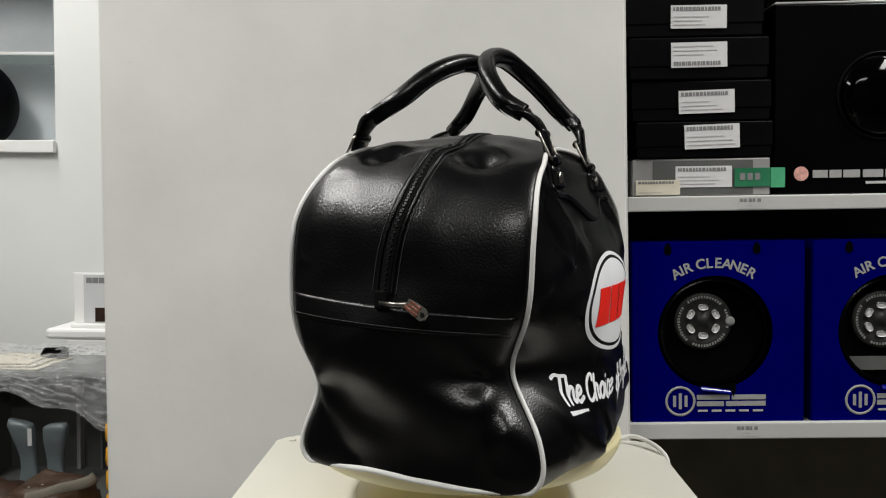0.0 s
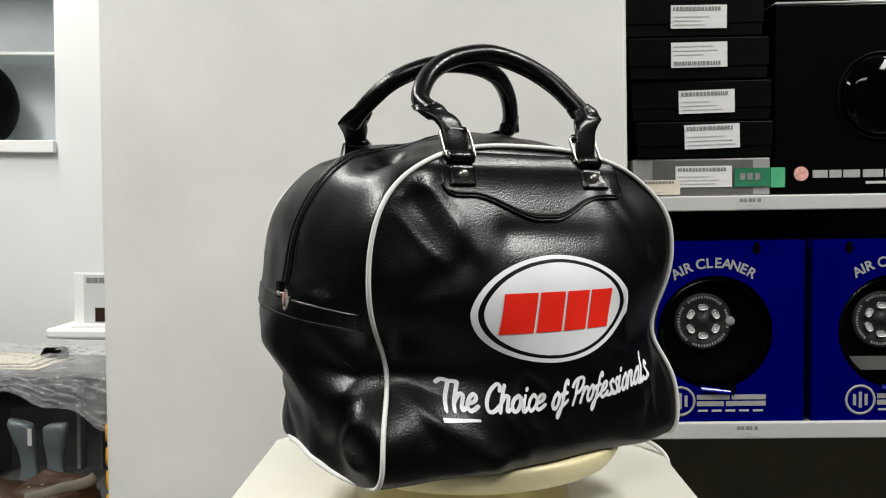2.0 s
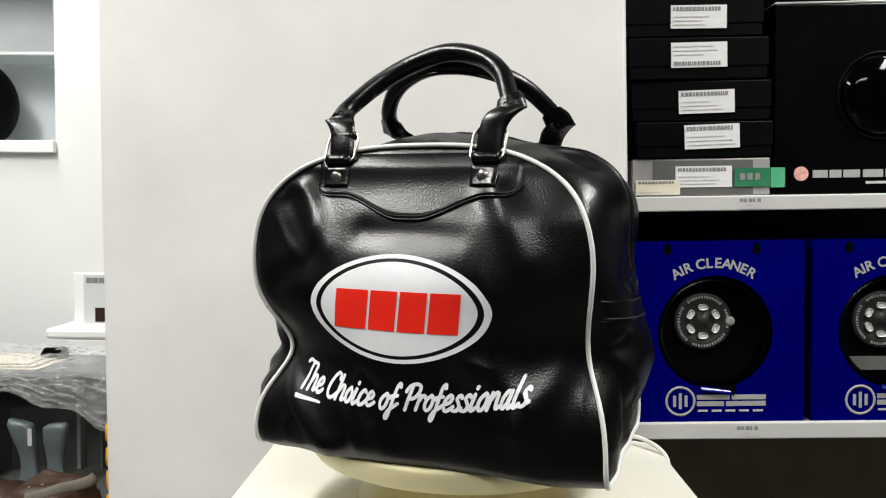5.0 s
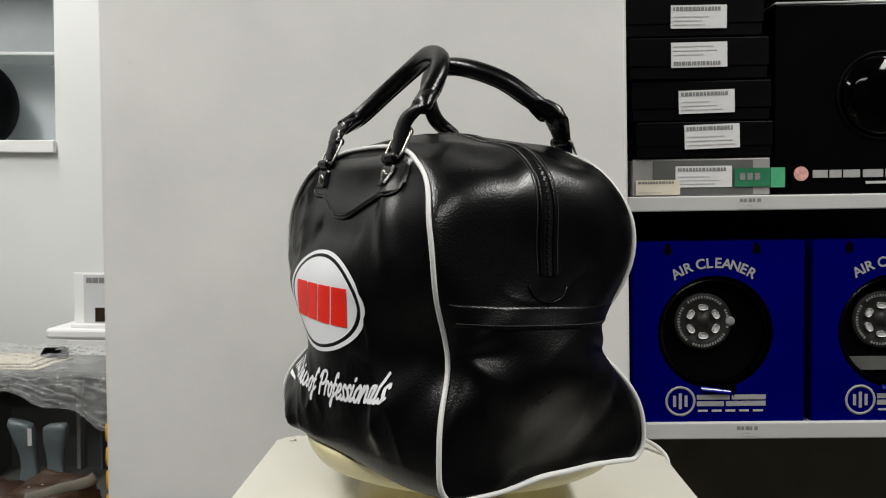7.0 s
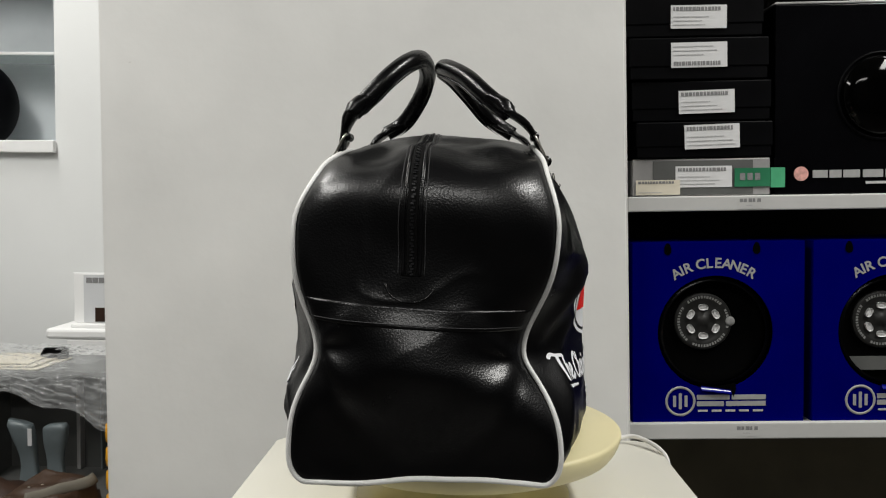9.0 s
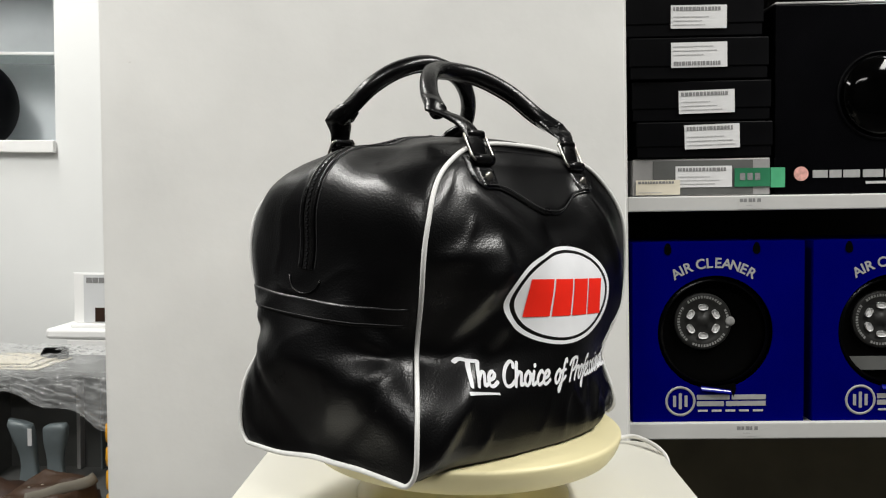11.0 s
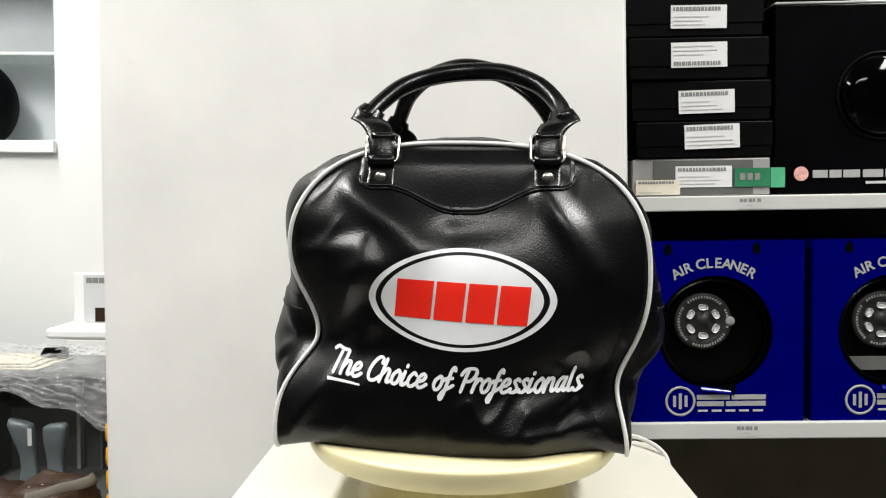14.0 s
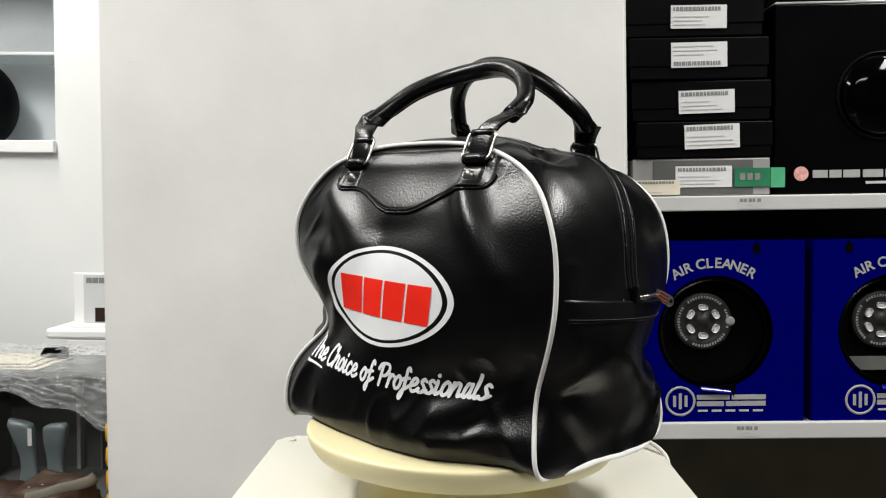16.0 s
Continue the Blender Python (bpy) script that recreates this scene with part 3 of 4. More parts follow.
        n += noise.noise(Vector((u * 17 + v * 4, v * 26, 3))) * 0.007 + noise.noise(Vector((u * 40, v * 44, 6))) * 0.003
        n -= 0.012
        return (x + n * 0.4, 1.40 - 0.34 * over - 0.012 * drop - abs(n) * 0.8 * drop, 0.658 - 0.015 * over - fall * drop + abs(n) * 0.9)
    tagged(part("plastic_wrap", grid_bm(wrap, 130, 80), M_WRAP, None, "", True), "crumpled clear plastic wrap draped over the crate", "plastic sheet")
    tagged(part("black_pouch", box_bm(-0.035, 0.035, -0.05, 0.05, 0, 0.025, 0.010, 3), M_RUBBER, None, "", True, pose(-1.135, 1.34, 0.6355, 0, 0, 24)), "small flat black pouch under the plastic wrap", "pouch")

    def bag_pile(u, v):
        a = math.pi * v
        n = noise.noise(Vector((u * 6, v * 4, 11))) * 0.014
        return (-1.32 + 0.34 * u + 0.02 * math.sin(5 * v), 1.00 - 0.10 * math.cos(a) + n, 0.336 + (0.105 - 0.065 * u) * math.sin(a) + n * math.sin(a))
    low = thing("low_table", pose(-1.1, 1.02, 0), "low dark table under leather goods", "table")
    part("tabletop", box_bm(-0.30, 0.238, -0.14, 0.07, 0.310, 0.333, 0.003), M_CRATE, low)
    for x in (-0.28, 0.195):
        for y in (-0.12, 0.05):
            part("leg", box_bm(x - 0.015, x + 0.015, y - 0.015, y + 0.015, 0, 0.3095, 0.002), M_CRATE, low)
    fold = grid_bm(bag_pile, 40, 16)
    tagged(part("leather_pouch", fold, M_BROWN, None, "", True), "soft dark brown leather pouch lying on the table", "pouch")

    def hide(u, v):
        x = -1.03 + 0.15 * u
        n = noise.noise(Vector((x * 20, v * 5, 2))) * 0.008
        rise = 0.073 - 0.032 * v + 0.010 * math.sin(3 * u + 1) + n
        return (x - 0.05 * v + 0.5 * n, 1.065 - 0.17 * v, 0.3345 + rise * min(1.0, 12 * min(u, 1 - u, v, 1 - v)))
    flap = thing("leather_case", pose(0, 0, 0), "folded brown leather case with two bright rivets", "leather case")
    part("hide", grid_bm(hide, 26, 26), M_TAN, flap, "", True)
    for u, v in ((0.30, 0.58), (0.40, 0.44)):
        x, y, z = hide(u, v)
        part("rivet", lathe_bm([(0.0042, -0.001), (0.0040, 0.0012), (0.0022, 0.0022)], 14), M_CHROME, flap, "bright metal rivet", True, pose(x, y, z))
    band = []
    for i in range(17):
        u, v = 0.99 - 0.55 * i / 16, 0.14 + 0.80 * i / 16
        x, y, z = hide(min(u, 0.9), min(max(v, 0.1), 0.9))
        band.append((x + 0.012, y, z + 0.004))
    strap = tube_bm(band, 0.0135, 10, False, 0.35)
    tagged(part("canvas_strap", strap, M_TAUPE, None, "", True), "folded taupe canvas strap lying over the leather case", "strap")

    for k in range(4):
        tub = thing("amber_tub", pose(-0.834, 1.05, 0.02) @ Matrix.Translation((0, 0.0, 0.292 + k * 0.0585)), "small amber plastic tub stacked in a column", "tub", "stacked amber tubs")
        part("body", lathe_bm([(0.026, 0), (0.030, 0.004), (0.031, 0.02), (0.030, 0.044), (0.024, 0.050)], 28), M_YELLOW, tub, "", True)
        part("cap", lathe_bm([(0.021, 0.0502), (0.021, 0.0565), (0.019, 0.058)], 28), M_YELLOW, tub)
    base = thing("tub_stand", pose(-0.834, 1.05, 0), "dark square post carrying the amber tubs", "stand")
    part("post", box_bm(-0.022, 0.022, -0.03, 0.03, 0, 0.310, 0.002), M_CRATE, base)


far_things()


# ---------------------------------------------------------------- table, turntable, cable
def table():
    ob = thing("side_table", pose(0.008, 0, 0), "ivory laminate side cabinet with rounded corners", "cabinet")

    def slab(x0, x1, y0, y1, z0, z1, r, n=8):
        bm = bmesh.new()
        ring = []
        for cx, cy, a0 in ((x1 - r, y1 - r, 0), (x0 + r, y1 - r, 90), (x0 + r, y0 + r, 180), (x1 - r, y0 + r, 270)):
            for i in range(n + 1):
                a = radians(a0 + 90 * i / n)
                ring.append((cx + r * math.cos(a), cy + r * math.sin(a)))
        lo = [bm.verts.new((x, y, z0)) for x, y in ring]
        hi = [bm.verts.new((x, y, z1)) for x, y in ring]
        bm.faces.new(lo[::-1])
        top = bm.faces.new(hi)
        for i in range(len(ring)):
            k = (i + 1) % len(ring)
            bm.faces.new((lo[i], lo[k], hi[k], hi[i]))
        bmesh.ops.bevel(bm, geom=list(top.edges), offset=0.004, segments=3, affect="EDGES")
        return bm
    part("tabletop", slab(-0.256, 0.256, -0.20, 0.212, 0.722, 0.75, 0.022), M_TABLE, ob)
    part("body", slab(-0.240, 0.240, -0.185, 0.20, 0.03, 0.7215, 0.015), M_TABLE, ob)
    part("plinth", box_bm(-0.22, 0.22, -0.16, 0.19, 0, 0.0295), M_RACK, ob, "dark recessed plinth")
    part("screw_cap", lathe_bm([(0.005, 0.7505), (0.0045, 0.752)], 16), M_TABLE, ob, "", False, Matrix.Translation((-0.235, 0.188, 0)))


table()

turntable = thing("turntable", pose(0.004, 0, 0.7505), "cream plastic motorised display turntable on the cabinet", "turntable")
part("base", lathe_bm([(0.118, 0), (0.118, 0.004), (0.102, 0.010), (0.088, 0.022), (0.084, 0.040), (0.084, 0.0485)], 64), M_CREAM, turntable, "cream flared base", True)
disc = part("disc", lathe_bm([(0.140, 0.050), (0.154, 0.051), (0.163, 0.055), (0.1685, 0.0625), (0.1712, 0.069), (0.1728, 0.0750), (0.1724, 0.0775), (0.1706, 0.0790), (0.169, 0.0793), (0.05, 0.0793)], 96),
            M_CREAM, turntable, "round cream plastic disc", True)

CORD = [(0.12, 0.09, 0.7534), (0.17, 0.15, 0.7536), (0.205, 0.185, 0.757), (0.232, 0.195, 0.761), (0.250, 0.180, 0.759), (0.2625, 0.155, 0.7545), (0.2685, 0.138, 0.742), (0.2695, 0.130, 0.70), (0.2695, 0.130, 0.45), (0.275, 0.140, 0.02)]


def spline(points, n=8):
    pts = [Vector(p) for p in points]
    out = []
    for i in range(len(pts) - 1):
        p0, p1, p2, p3 = pts[max(i - 1, 0)], pts[i], pts[i + 1], pts[min(i + 2, len(pts) - 1)]
        for k in range(n):
            t = k / n
            out.append(0.5 * (2 * p1 + (p2 - p0) * t + (2 * p0 - 5 * p1 + 4 * p2 - p3) * t * t + (3 * p1 - p0 - 3 * p2 + p3) * t ** 3))
    return out + [pts[-1]]


tagged(part("power_cord", tube_bm(spline(CORD), 0.0029, 10), M_CABLE, None, "", True), "white power cord of the turntable hanging over the cabinet", "cable")


# ---------------------------------------------------------------- the bag
HEIGHT, SHOULDER, POWER = 0.3018, 0.165, 2.75
# each corner seam: half width low, half width high, pinch height, pinch in x, pinch in y, depth high, reach of the pinch upwards
SEAMS = {("f", -1): (0.172, 0.181, 0.092, 0.027, 0.031, 0.110, 0.042), ("f", 1): (0.187, 0.174, 0.108, 0.013, 0.021, 0.121, 0.048),
         ("b", -1): (0.172, 0.190, 0.070, 0.015, 0.016, 0.118, 0.042), ("b", 1): (0.177, 0.166, 0.105, 0.030, 0.032, 0.117, 0.056)}


def pinch(z, zp, reach):
    """How far a seam is drawn in at height z: slow above, quick below."""
    return math.exp(-((z - zp) / (reach if z > zp else 0.034)) ** 2)


def seam_x(face, hand, z):
    low, high, zp, px, _, _, reach = SEAMS[face, hand]
    w = low + (high - low) * smooth01(0.02, 0.17, z) - px * pinch(z, zp, reach)
    if z > SHOULDER:
        t = min((z - SHOULDER) / (HEIGHT - SHOULDER), 1.0)
        w *= max(1 - t ** POWER, 0.0) ** (1 / POWER)
    return hand * w


def under_turn(z, r=0.024):
    """How far the cloth has turned under at the bottom edge."""
    return r * (1 - math.sqrt(max(1 - ((r - z) / r) ** 2, 0.0))) if z < r else 0.0


def seam_y(face, hand, z, drawn=1.0):
    _, _, zp, _, py, up, reach = SEAMS[face, hand]
    y = 0.121 + (up - 0.121) * smooth01(0.02, 0.16, z) + (0.1035 - up) * smooth01(0.22, 0.292, z) - 0.0095 * smooth01(0.28, HEIGHT, z) - drawn * py * pinch(z, zp, reach)
    y -= under_turn(z)
    return -y if face == "f" else y


# soft folds of the cloth: face, from (x, z), to (x, z), width, height
FOLDS = [("f", -0.155, 0.078, -0.072, 0.014, 0.012, 0.0085), ("f", -0.160, 0.086, -0.105, 0.018, 0.007, -0.0045), ("f", -0.158, 0.090, -0.09, 0.060, 0.006, -0.0030), ("f", -0.125, 0.262, -0.085, 0.200, 0.013, 0.0062), ("f", -0.140, 0.245, -0.108, 0.205, 0.007, -0.0012),
         ("f", 0.085, 0.255, 0.118, 0.195, 0.015, 0.0085), ("f", -0.172, 0.15, -0.10, 0.19, 0.013, -0.006), ("f", 0.165, 0.115, 0.11, 0.05, 0.014, 0.008),
         ("f", -0.045, 0.215, 0.05, 0.212, 0.013, -0.004), ("f", -0.075, 0.014, -0.02, 0.008, 0.034, 0.008), ("b", 0.158, 0.032, 0.078, 0.125, 0.013, 0.010), ("b", 0.168, 0.186, 0.085, 0.203, 0.010, 0.007), ("b", 0.135, 0.105, 0.085, 0.185, 0.014, 0.010),
         ("b", 0.10, 0.255, 0.03, 0.200, 0.016, 0.0085), ("b", -0.09, 0.255, -0.140, 0.18, 0.014, 0.0095), ("b", -0.165, 0.075, -0.080, 0.045, 0.013, 0.010),
         ("b", -0.17, 0.04, -0.08, 0.02, 0.009, 0.007), ("b", -0.165, 0.105, -0.105, 0.030, 0.006, -0.0045), ("b", -0.155, 0.022, -0.105, 0.085, 0.006, 0.0035), ("b", 0.0, 0.215, -0.06, 0.222, 0.014, -0.004), ("b", -0.070, 0.014, -0.02, 0.008, 0.034, 0.012), ("b", 0.100, 0.175, 0.05, 0.185, 0.022, 0.007)]


def fold_at(face, x, z):
    d = 0.0
    for f, x0, z0, x1, z1, w, h in FOLDS:
        if f == face:
            dx, dz = x1 - x0, z1 - z0
            t = min(max(((x - x0) * dx + (z - z0) * dz) / (dx * dx + dz * dz), 0.0), 1.0)
            q = (x - x0 - t * dx) ** 2 + (z - z0 - t * dz) ** 2
            d += h * math.exp(-q / (w * w)) * (1 - 0.45 * t)
    return d


def crease(a, b, key):
    """Sharp-backed wrinkles, none in most places."""
    r = 1 - abs(noise.noise(Vector((a * 22, b * 13, key + 3.1))) * 2.2)
    where = smooth01(0.0, 0.35, noise.noise(Vector((a * 8, b * 8, key + 9.4))) + 0.05)
    return max(r, 0.0) ** 3 * where


def panel_y(face, x, z):
    """The cloth of the front or back face at x and z."""
    xl, xr = seam_x(face, -1, z), seam_x(face, 1, z)
    hw = max((xr - xl) / 2, 1e-4)
    u = min(max((x - (xl + xr) / 2) / hw, -1.0), 1.0)
    y0 = seam_y(face, -1, z, 0) * (1 - u) / 2 + seam_y(face, 1, z, 0) * (1 + u) / 2
    y0 += (seam_y(face, -1, z) - seam_y(face, -1, z, 0)) * ((1 - u) / 2) ** 3.6 + (seam_y(face, 1, z) - seam_y(face, 1, z, 0)) * ((1 + u) / 2) ** 3.6
    full = 0.036 if face == "f" else 0.039
    hi = 0.270 if face == "f" else 0.298
    bulge = full * (0.84 + 0.16 * smooth01(0.0, 0.11, z)) * (1 - smooth01(0.155, hi, z)) * max(1 - u * u, 0.0) ** (0.82 + 0.35 * (1 - smooth01(0.07, 0.14, z))) + 0.55 * under_turn(z) * max(1 - u * u, 0.0)
    edge = max(1 - u ** 6, 0.0)
    key = 1.7 if face == "f" else 8.2
    n = noise.noise(Vector((x * 14, z * 14, key))) * 0.0024 * smooth01(0.0, 0.04, z)
    calm = 1 - 0.8 * math.exp(-(x / 0.08) ** 4 - ((z - 0.145) / 0.05) ** 4) - smooth01(0.225, 0.25, z) * (1 - smooth01(0.10, 0.13, abs(x))) * 0.2
    calm *= 1 - smooth01(0.215, 0.235, z) * (1 - smooth01(0.10, 0.13, abs(x)))
    n += crease(x * 1.2 + z * 0.5, z - x * 0.3, key) * 0.0030 * calm * smooth01(0.0, 0.03, z)
    d = bulge + edge * (fold_at(face, x, z) + n)
    return y0 - d if face == "f" else y0 + d


def edge_rows(n_side=84, n_arc=52):
    """Heights up one side to the crown, close together where the outline turns."""
    zs = [0.024 * (1 - math.cos(math.pi / 2 * i / 6)) for i in range(6)]
    zs += [0.024 + (SHOULDER - 0.024) * i / n_side for i in range(n_side)]
    zs += [SHOULDER + (HEIGHT - SHOULDER) * math.sin(math.pi / 2 * i / n_arc) ** (2 / POWER) for i in range(n_arc + 1)]
    return zs


ROWS = edge_rows()


def outline(face):
    """The seam of a face from one bottom corner over the crown to the other."""
    left = [Vector((seam_x(face, -1, z), seam_y(face, -1, z), z)) for z in ROWS]
    right = [Vector((seam_x(face, 1, z), seam_y(face, 1, z), z)) for z in ROWS]
    pts = left + right[-2::-1]
    # even the steps out
    run = [0.0]
    for a, b in zip(pts, pts[1:]):
        run.append(run[-1] + (b - a).length)
    out, k, n = [], 0, 220
    for i in range(n + 1):
        s = run[-1] * i / n
        while k < len(run) - 2 and run[k + 1] < s:
            k += 1
        t = (s - run[k]) / max(run[k + 1] - run[k], 1e-9)
        out.append(pts[k].lerp(pts[k + 1], min(max(t, 0), 1)))
    return out


FRONT, BACK = outline("f"), outline("b")


def gusset(i, v, lift=0.0):
    """The band round the sides and top; i runs along the seam, v from front to back."""
    n = len(FRONT) - 1
    i = min(max(i, 0.0), n)
    k = min(int(i), n - 1)
    t = i - k
    a, b = FRONT[k].lerp(FRONT[k + 1], t), BACK[k].lerp(BACK[k + 1], t)
    j0, j1 = max(k - 6, 0), min(k + 7, n)
    tan = (FRONT[j1] - FRONT[j0]) + (BACK[j1] - BACK[j0])
    nor = Vector((-tan.z, 0, tan.x))
    nor.normalize()
    z = (a.z + b.z) / 2
    flank = 1 - smooth01(0.20, 0.27, z)
    right = smooth01(-0.05, 0.05, a.x)
    low = 1 - smooth01(0.13, 0.245, z)
    swell = (0.0165 - 0.0045 * flank) * smooth01(-0.01, 0.03, z) * (1 - 0.80 * smooth01(0.272, 0.300, z) + 0.55 * math.exp(-(a.x / 0.075) ** 4) * smooth01(0.28, 0.300, z)) + 0.002 * math.exp(-((z - 0.262) / 0.030) ** 2) + 0.004 * (1 - right) * math.exp(-((z - 0.215) / 0.03) ** 2) + 0.015 * right * math.exp(-((z - 0.242) / 0.036) ** 2)
    # below the shoulders the middle of the band hangs straight, whatever the seams do
    hang = (0.211 - right * (0.003 + 0.014 * smooth01(0.09, 0.16, z))) * (1 - 0.115 * (1 - smooth01(0.012, 0.105, z)))
    swell += low * (hang - abs(a.x + b.x) / 2 - swell)
    nor = nor.lerp(Vector((-1.0 if a.x < 0 else 1.0, 0, 0)), low).normalized()
    c = max(4 * v * (1 - v), 0.0)
    p = a.lerp(b, v)
    q = noise.noise(Vector((p.x * 15, p.y * 15, p.z * 15 + 4))) * 0.0028 + noise.noise(Vector((p.x * 32, p.y * 32, p.z * 32))) * 0.0009
    q += crease(p.x * 0.8 + p.z * 0.9, p.y + 0.2 * p.z, 5.5 if a.x < 0 else 2.2) * (0.0024 - 0.0014 * right)
    # dents drawn in beside the handles and under the shoulders
    dent = 0.0
    for side in (-1, 1):
        for w in (0.28, 0.72):
            dent -= (0.017 - 0.010 * right) * math.exp(-((p.x - side * 0.130) / 0.016) ** 2 - ((v - w) / 0.10) ** 2) * smooth01(0.2, 0.26, z)
            dent += 0.0045 * math.exp(-((p.x - side * 0.095) / 0.02) ** 2 - ((v - (w * 1.3 - 0.15)) / 0.10) ** 2) * smooth01(0.2, 0.26, z)
    # pleats that run from the drawn-in corners into the band
    for face, edge in (("f", 0.0), ("b", 1.0)):
        zp, away = SEAMS[face, 1 if a.x > 0 else -1][2], abs(v - edge) * 0.23
        fan = math.exp(-away / 0.055) * smooth01(0.002, 0.014, away)
        for slope, wide, high in ((0.62, 0.0075, 0.0065), (0.10, 0.0060, -0.0060), (-0.45, 0.0080, 0.0060), (-0.95, 0.0065, -0.0040)):
            dent += high * fan * math.exp(-((z - zp - slope * away) / (wide + 0.10 * away)) ** 2)
    if z < 0.14:
        dent += 0.0018 * math.sin(26 * z + 5 * v + (2 if p.x > 0 else 0)) * smooth01(0.02, 0.06, z) * (1 - smooth01(0.11, 0.14, z))
    out = swell * c ** (0.62 - 0.08 * low) + (q + dent) * smooth01(0, 0.35, c) + 0.005 * c ** 3 * math.exp(-((z - 0.105) / 0.032) ** 2) + lift
    return p + nor * out


NG = len(FRONT) - 1
bag = thing("holdall_bag", pose(0, 0, TOP), "black imitation leather helmet bag with white piping and two handles", "bag")


def face_panel(face):
    xs = 132

    def f(u, v):
        k = v * (len(ROWS) - 1)
        z = ROWS[int(round(k))]
        xl, xr = seam_x(face, -1, z), seam_x(face, 1, z)
        w = 0.5 - 0.5 * math.cos(math.pi * u)
        x = xl + (xr - xl) * (0.5 * u + 0.5 * w)
        return (x, panel_y(face, x, z), z)
    bm = grid_bm(f, xs, len(ROWS) - 1)
    bmesh.ops.remove_doubles(bm, verts=bm.verts[:], dist=1e-5)
    if face == "b":
        bmesh.ops.reverse_faces(bm, faces=bm.faces[:])
    part("front_panel" if face == "f" else "back_panel", bm, M_LEATHER, bag, "", True)


face_panel("f")
face_panel("b")
bm = grid_bm(lambda u, v: gusset(u * NG, v), NG * 2, 72)
bmesh.ops.recalc_face_normals(bm, faces=bm.faces[:])
part("gusset", bm, M_LEATHER, bag, "band of black leather round sides and top", True)


def base_panel():
    def f(u, v):
        xa = seam_x("f", -1, 0) * (1 - u) + seam_x("f", 1, 0) * u
        xb = seam_x("b", -1, 0) * (1 - u) + seam_x("b", 1, 0) * u
        return (xa * (1 - v) + xb * v, panel_y("f", xa, 0) * (1 - v) + panel_y("b", xb, 0) * v, 0.0006)
    bm = grid_bm(f, 30, 16)
    bmesh.ops.reverse_faces(bm, faces=bm.faces[:])
    part("base_panel", bm, M_LEATHER, bag)


base_panel()


def piping():
    """One closed white cord: round the front seam, under one side, round the back seam and under the other."""
    def seam_line(line, push):
        pts = []
        for k, p in enumerate(line):
            n = Vector((line[min(k + 3, NG)].z - line[max(k - 3, 0)].z, 0, -(line[min(k + 3, NG)].x - line[max(k - 3, 0)].x))).normalized()
            pts.append(p - n * 0.0020 + Vector((0, push * 0.0012, 0)))
        return pts

    def under(k, hand):
        ends = [gusset(k, i / 30) for i in range(31)]
        return [Vector((p.x + hand * 0.0008, p.y, 0.003)) for p in ends][3:-3]
    loop = seam_line(FRONT, -1) + under(NG, 1) + seam_line(BACK, 1)[::-1] + under(0, -1)[::-1]
    n = len(loop)
    for _ in range(3):
        loop = [loop[i - 1] * 0.25 + loop[i] * 0.5 + loop[(i + 1) % n] * 0.25 for i in range(n)]
    for p in loop:
        p.z = max(p.z, 0.0029)
    part("piping", tube_bm(loop, 0.0023, 10, True), M_PIPING, bag, "glossy white piping round the seams", True)


piping()


def index_at(hand, z):
    """Where along the seam the band reaches height z on one side."""
    order = range(NG + 1) if hand < 0 else range(NG, -1, -1)
    last = None
    mean = [(p.z + q.z) / 2 for p, q in zip(FRONT, BACK)]
    for i in order:
        if mean[i] >= z:
            return i if last is None else i + (last - i) * (mean[i] - z) / max(mean[i] - mean[last], 1e-9)
        last = i


def strip(i0, i1, v0, v1, lift, ni, nv, edge=0.0012):
    """A thin strip of leather laid on the band, its rim turned down."""
    def f(u, v):
        out = lift if 0 < u < 1 and 0 < v < 1 else lift - edge
        uu = (u - 0.5 / ni) / (1 - 1 / ni)
        vv = (v - 0.5 / nv) / (1 - 1 / nv)
        uu, vv = min(max(uu, 0), 1), min(max(vv, 0), 1)
        return gusset(i0 + (i1 - i0) * uu, v0 + (v1 - v0) * vv, out)
    bm = grid_bm(f, ni, nv)
    bmesh.ops.recalc_face_normals(bm, faces=bm.faces[:])
    return bm


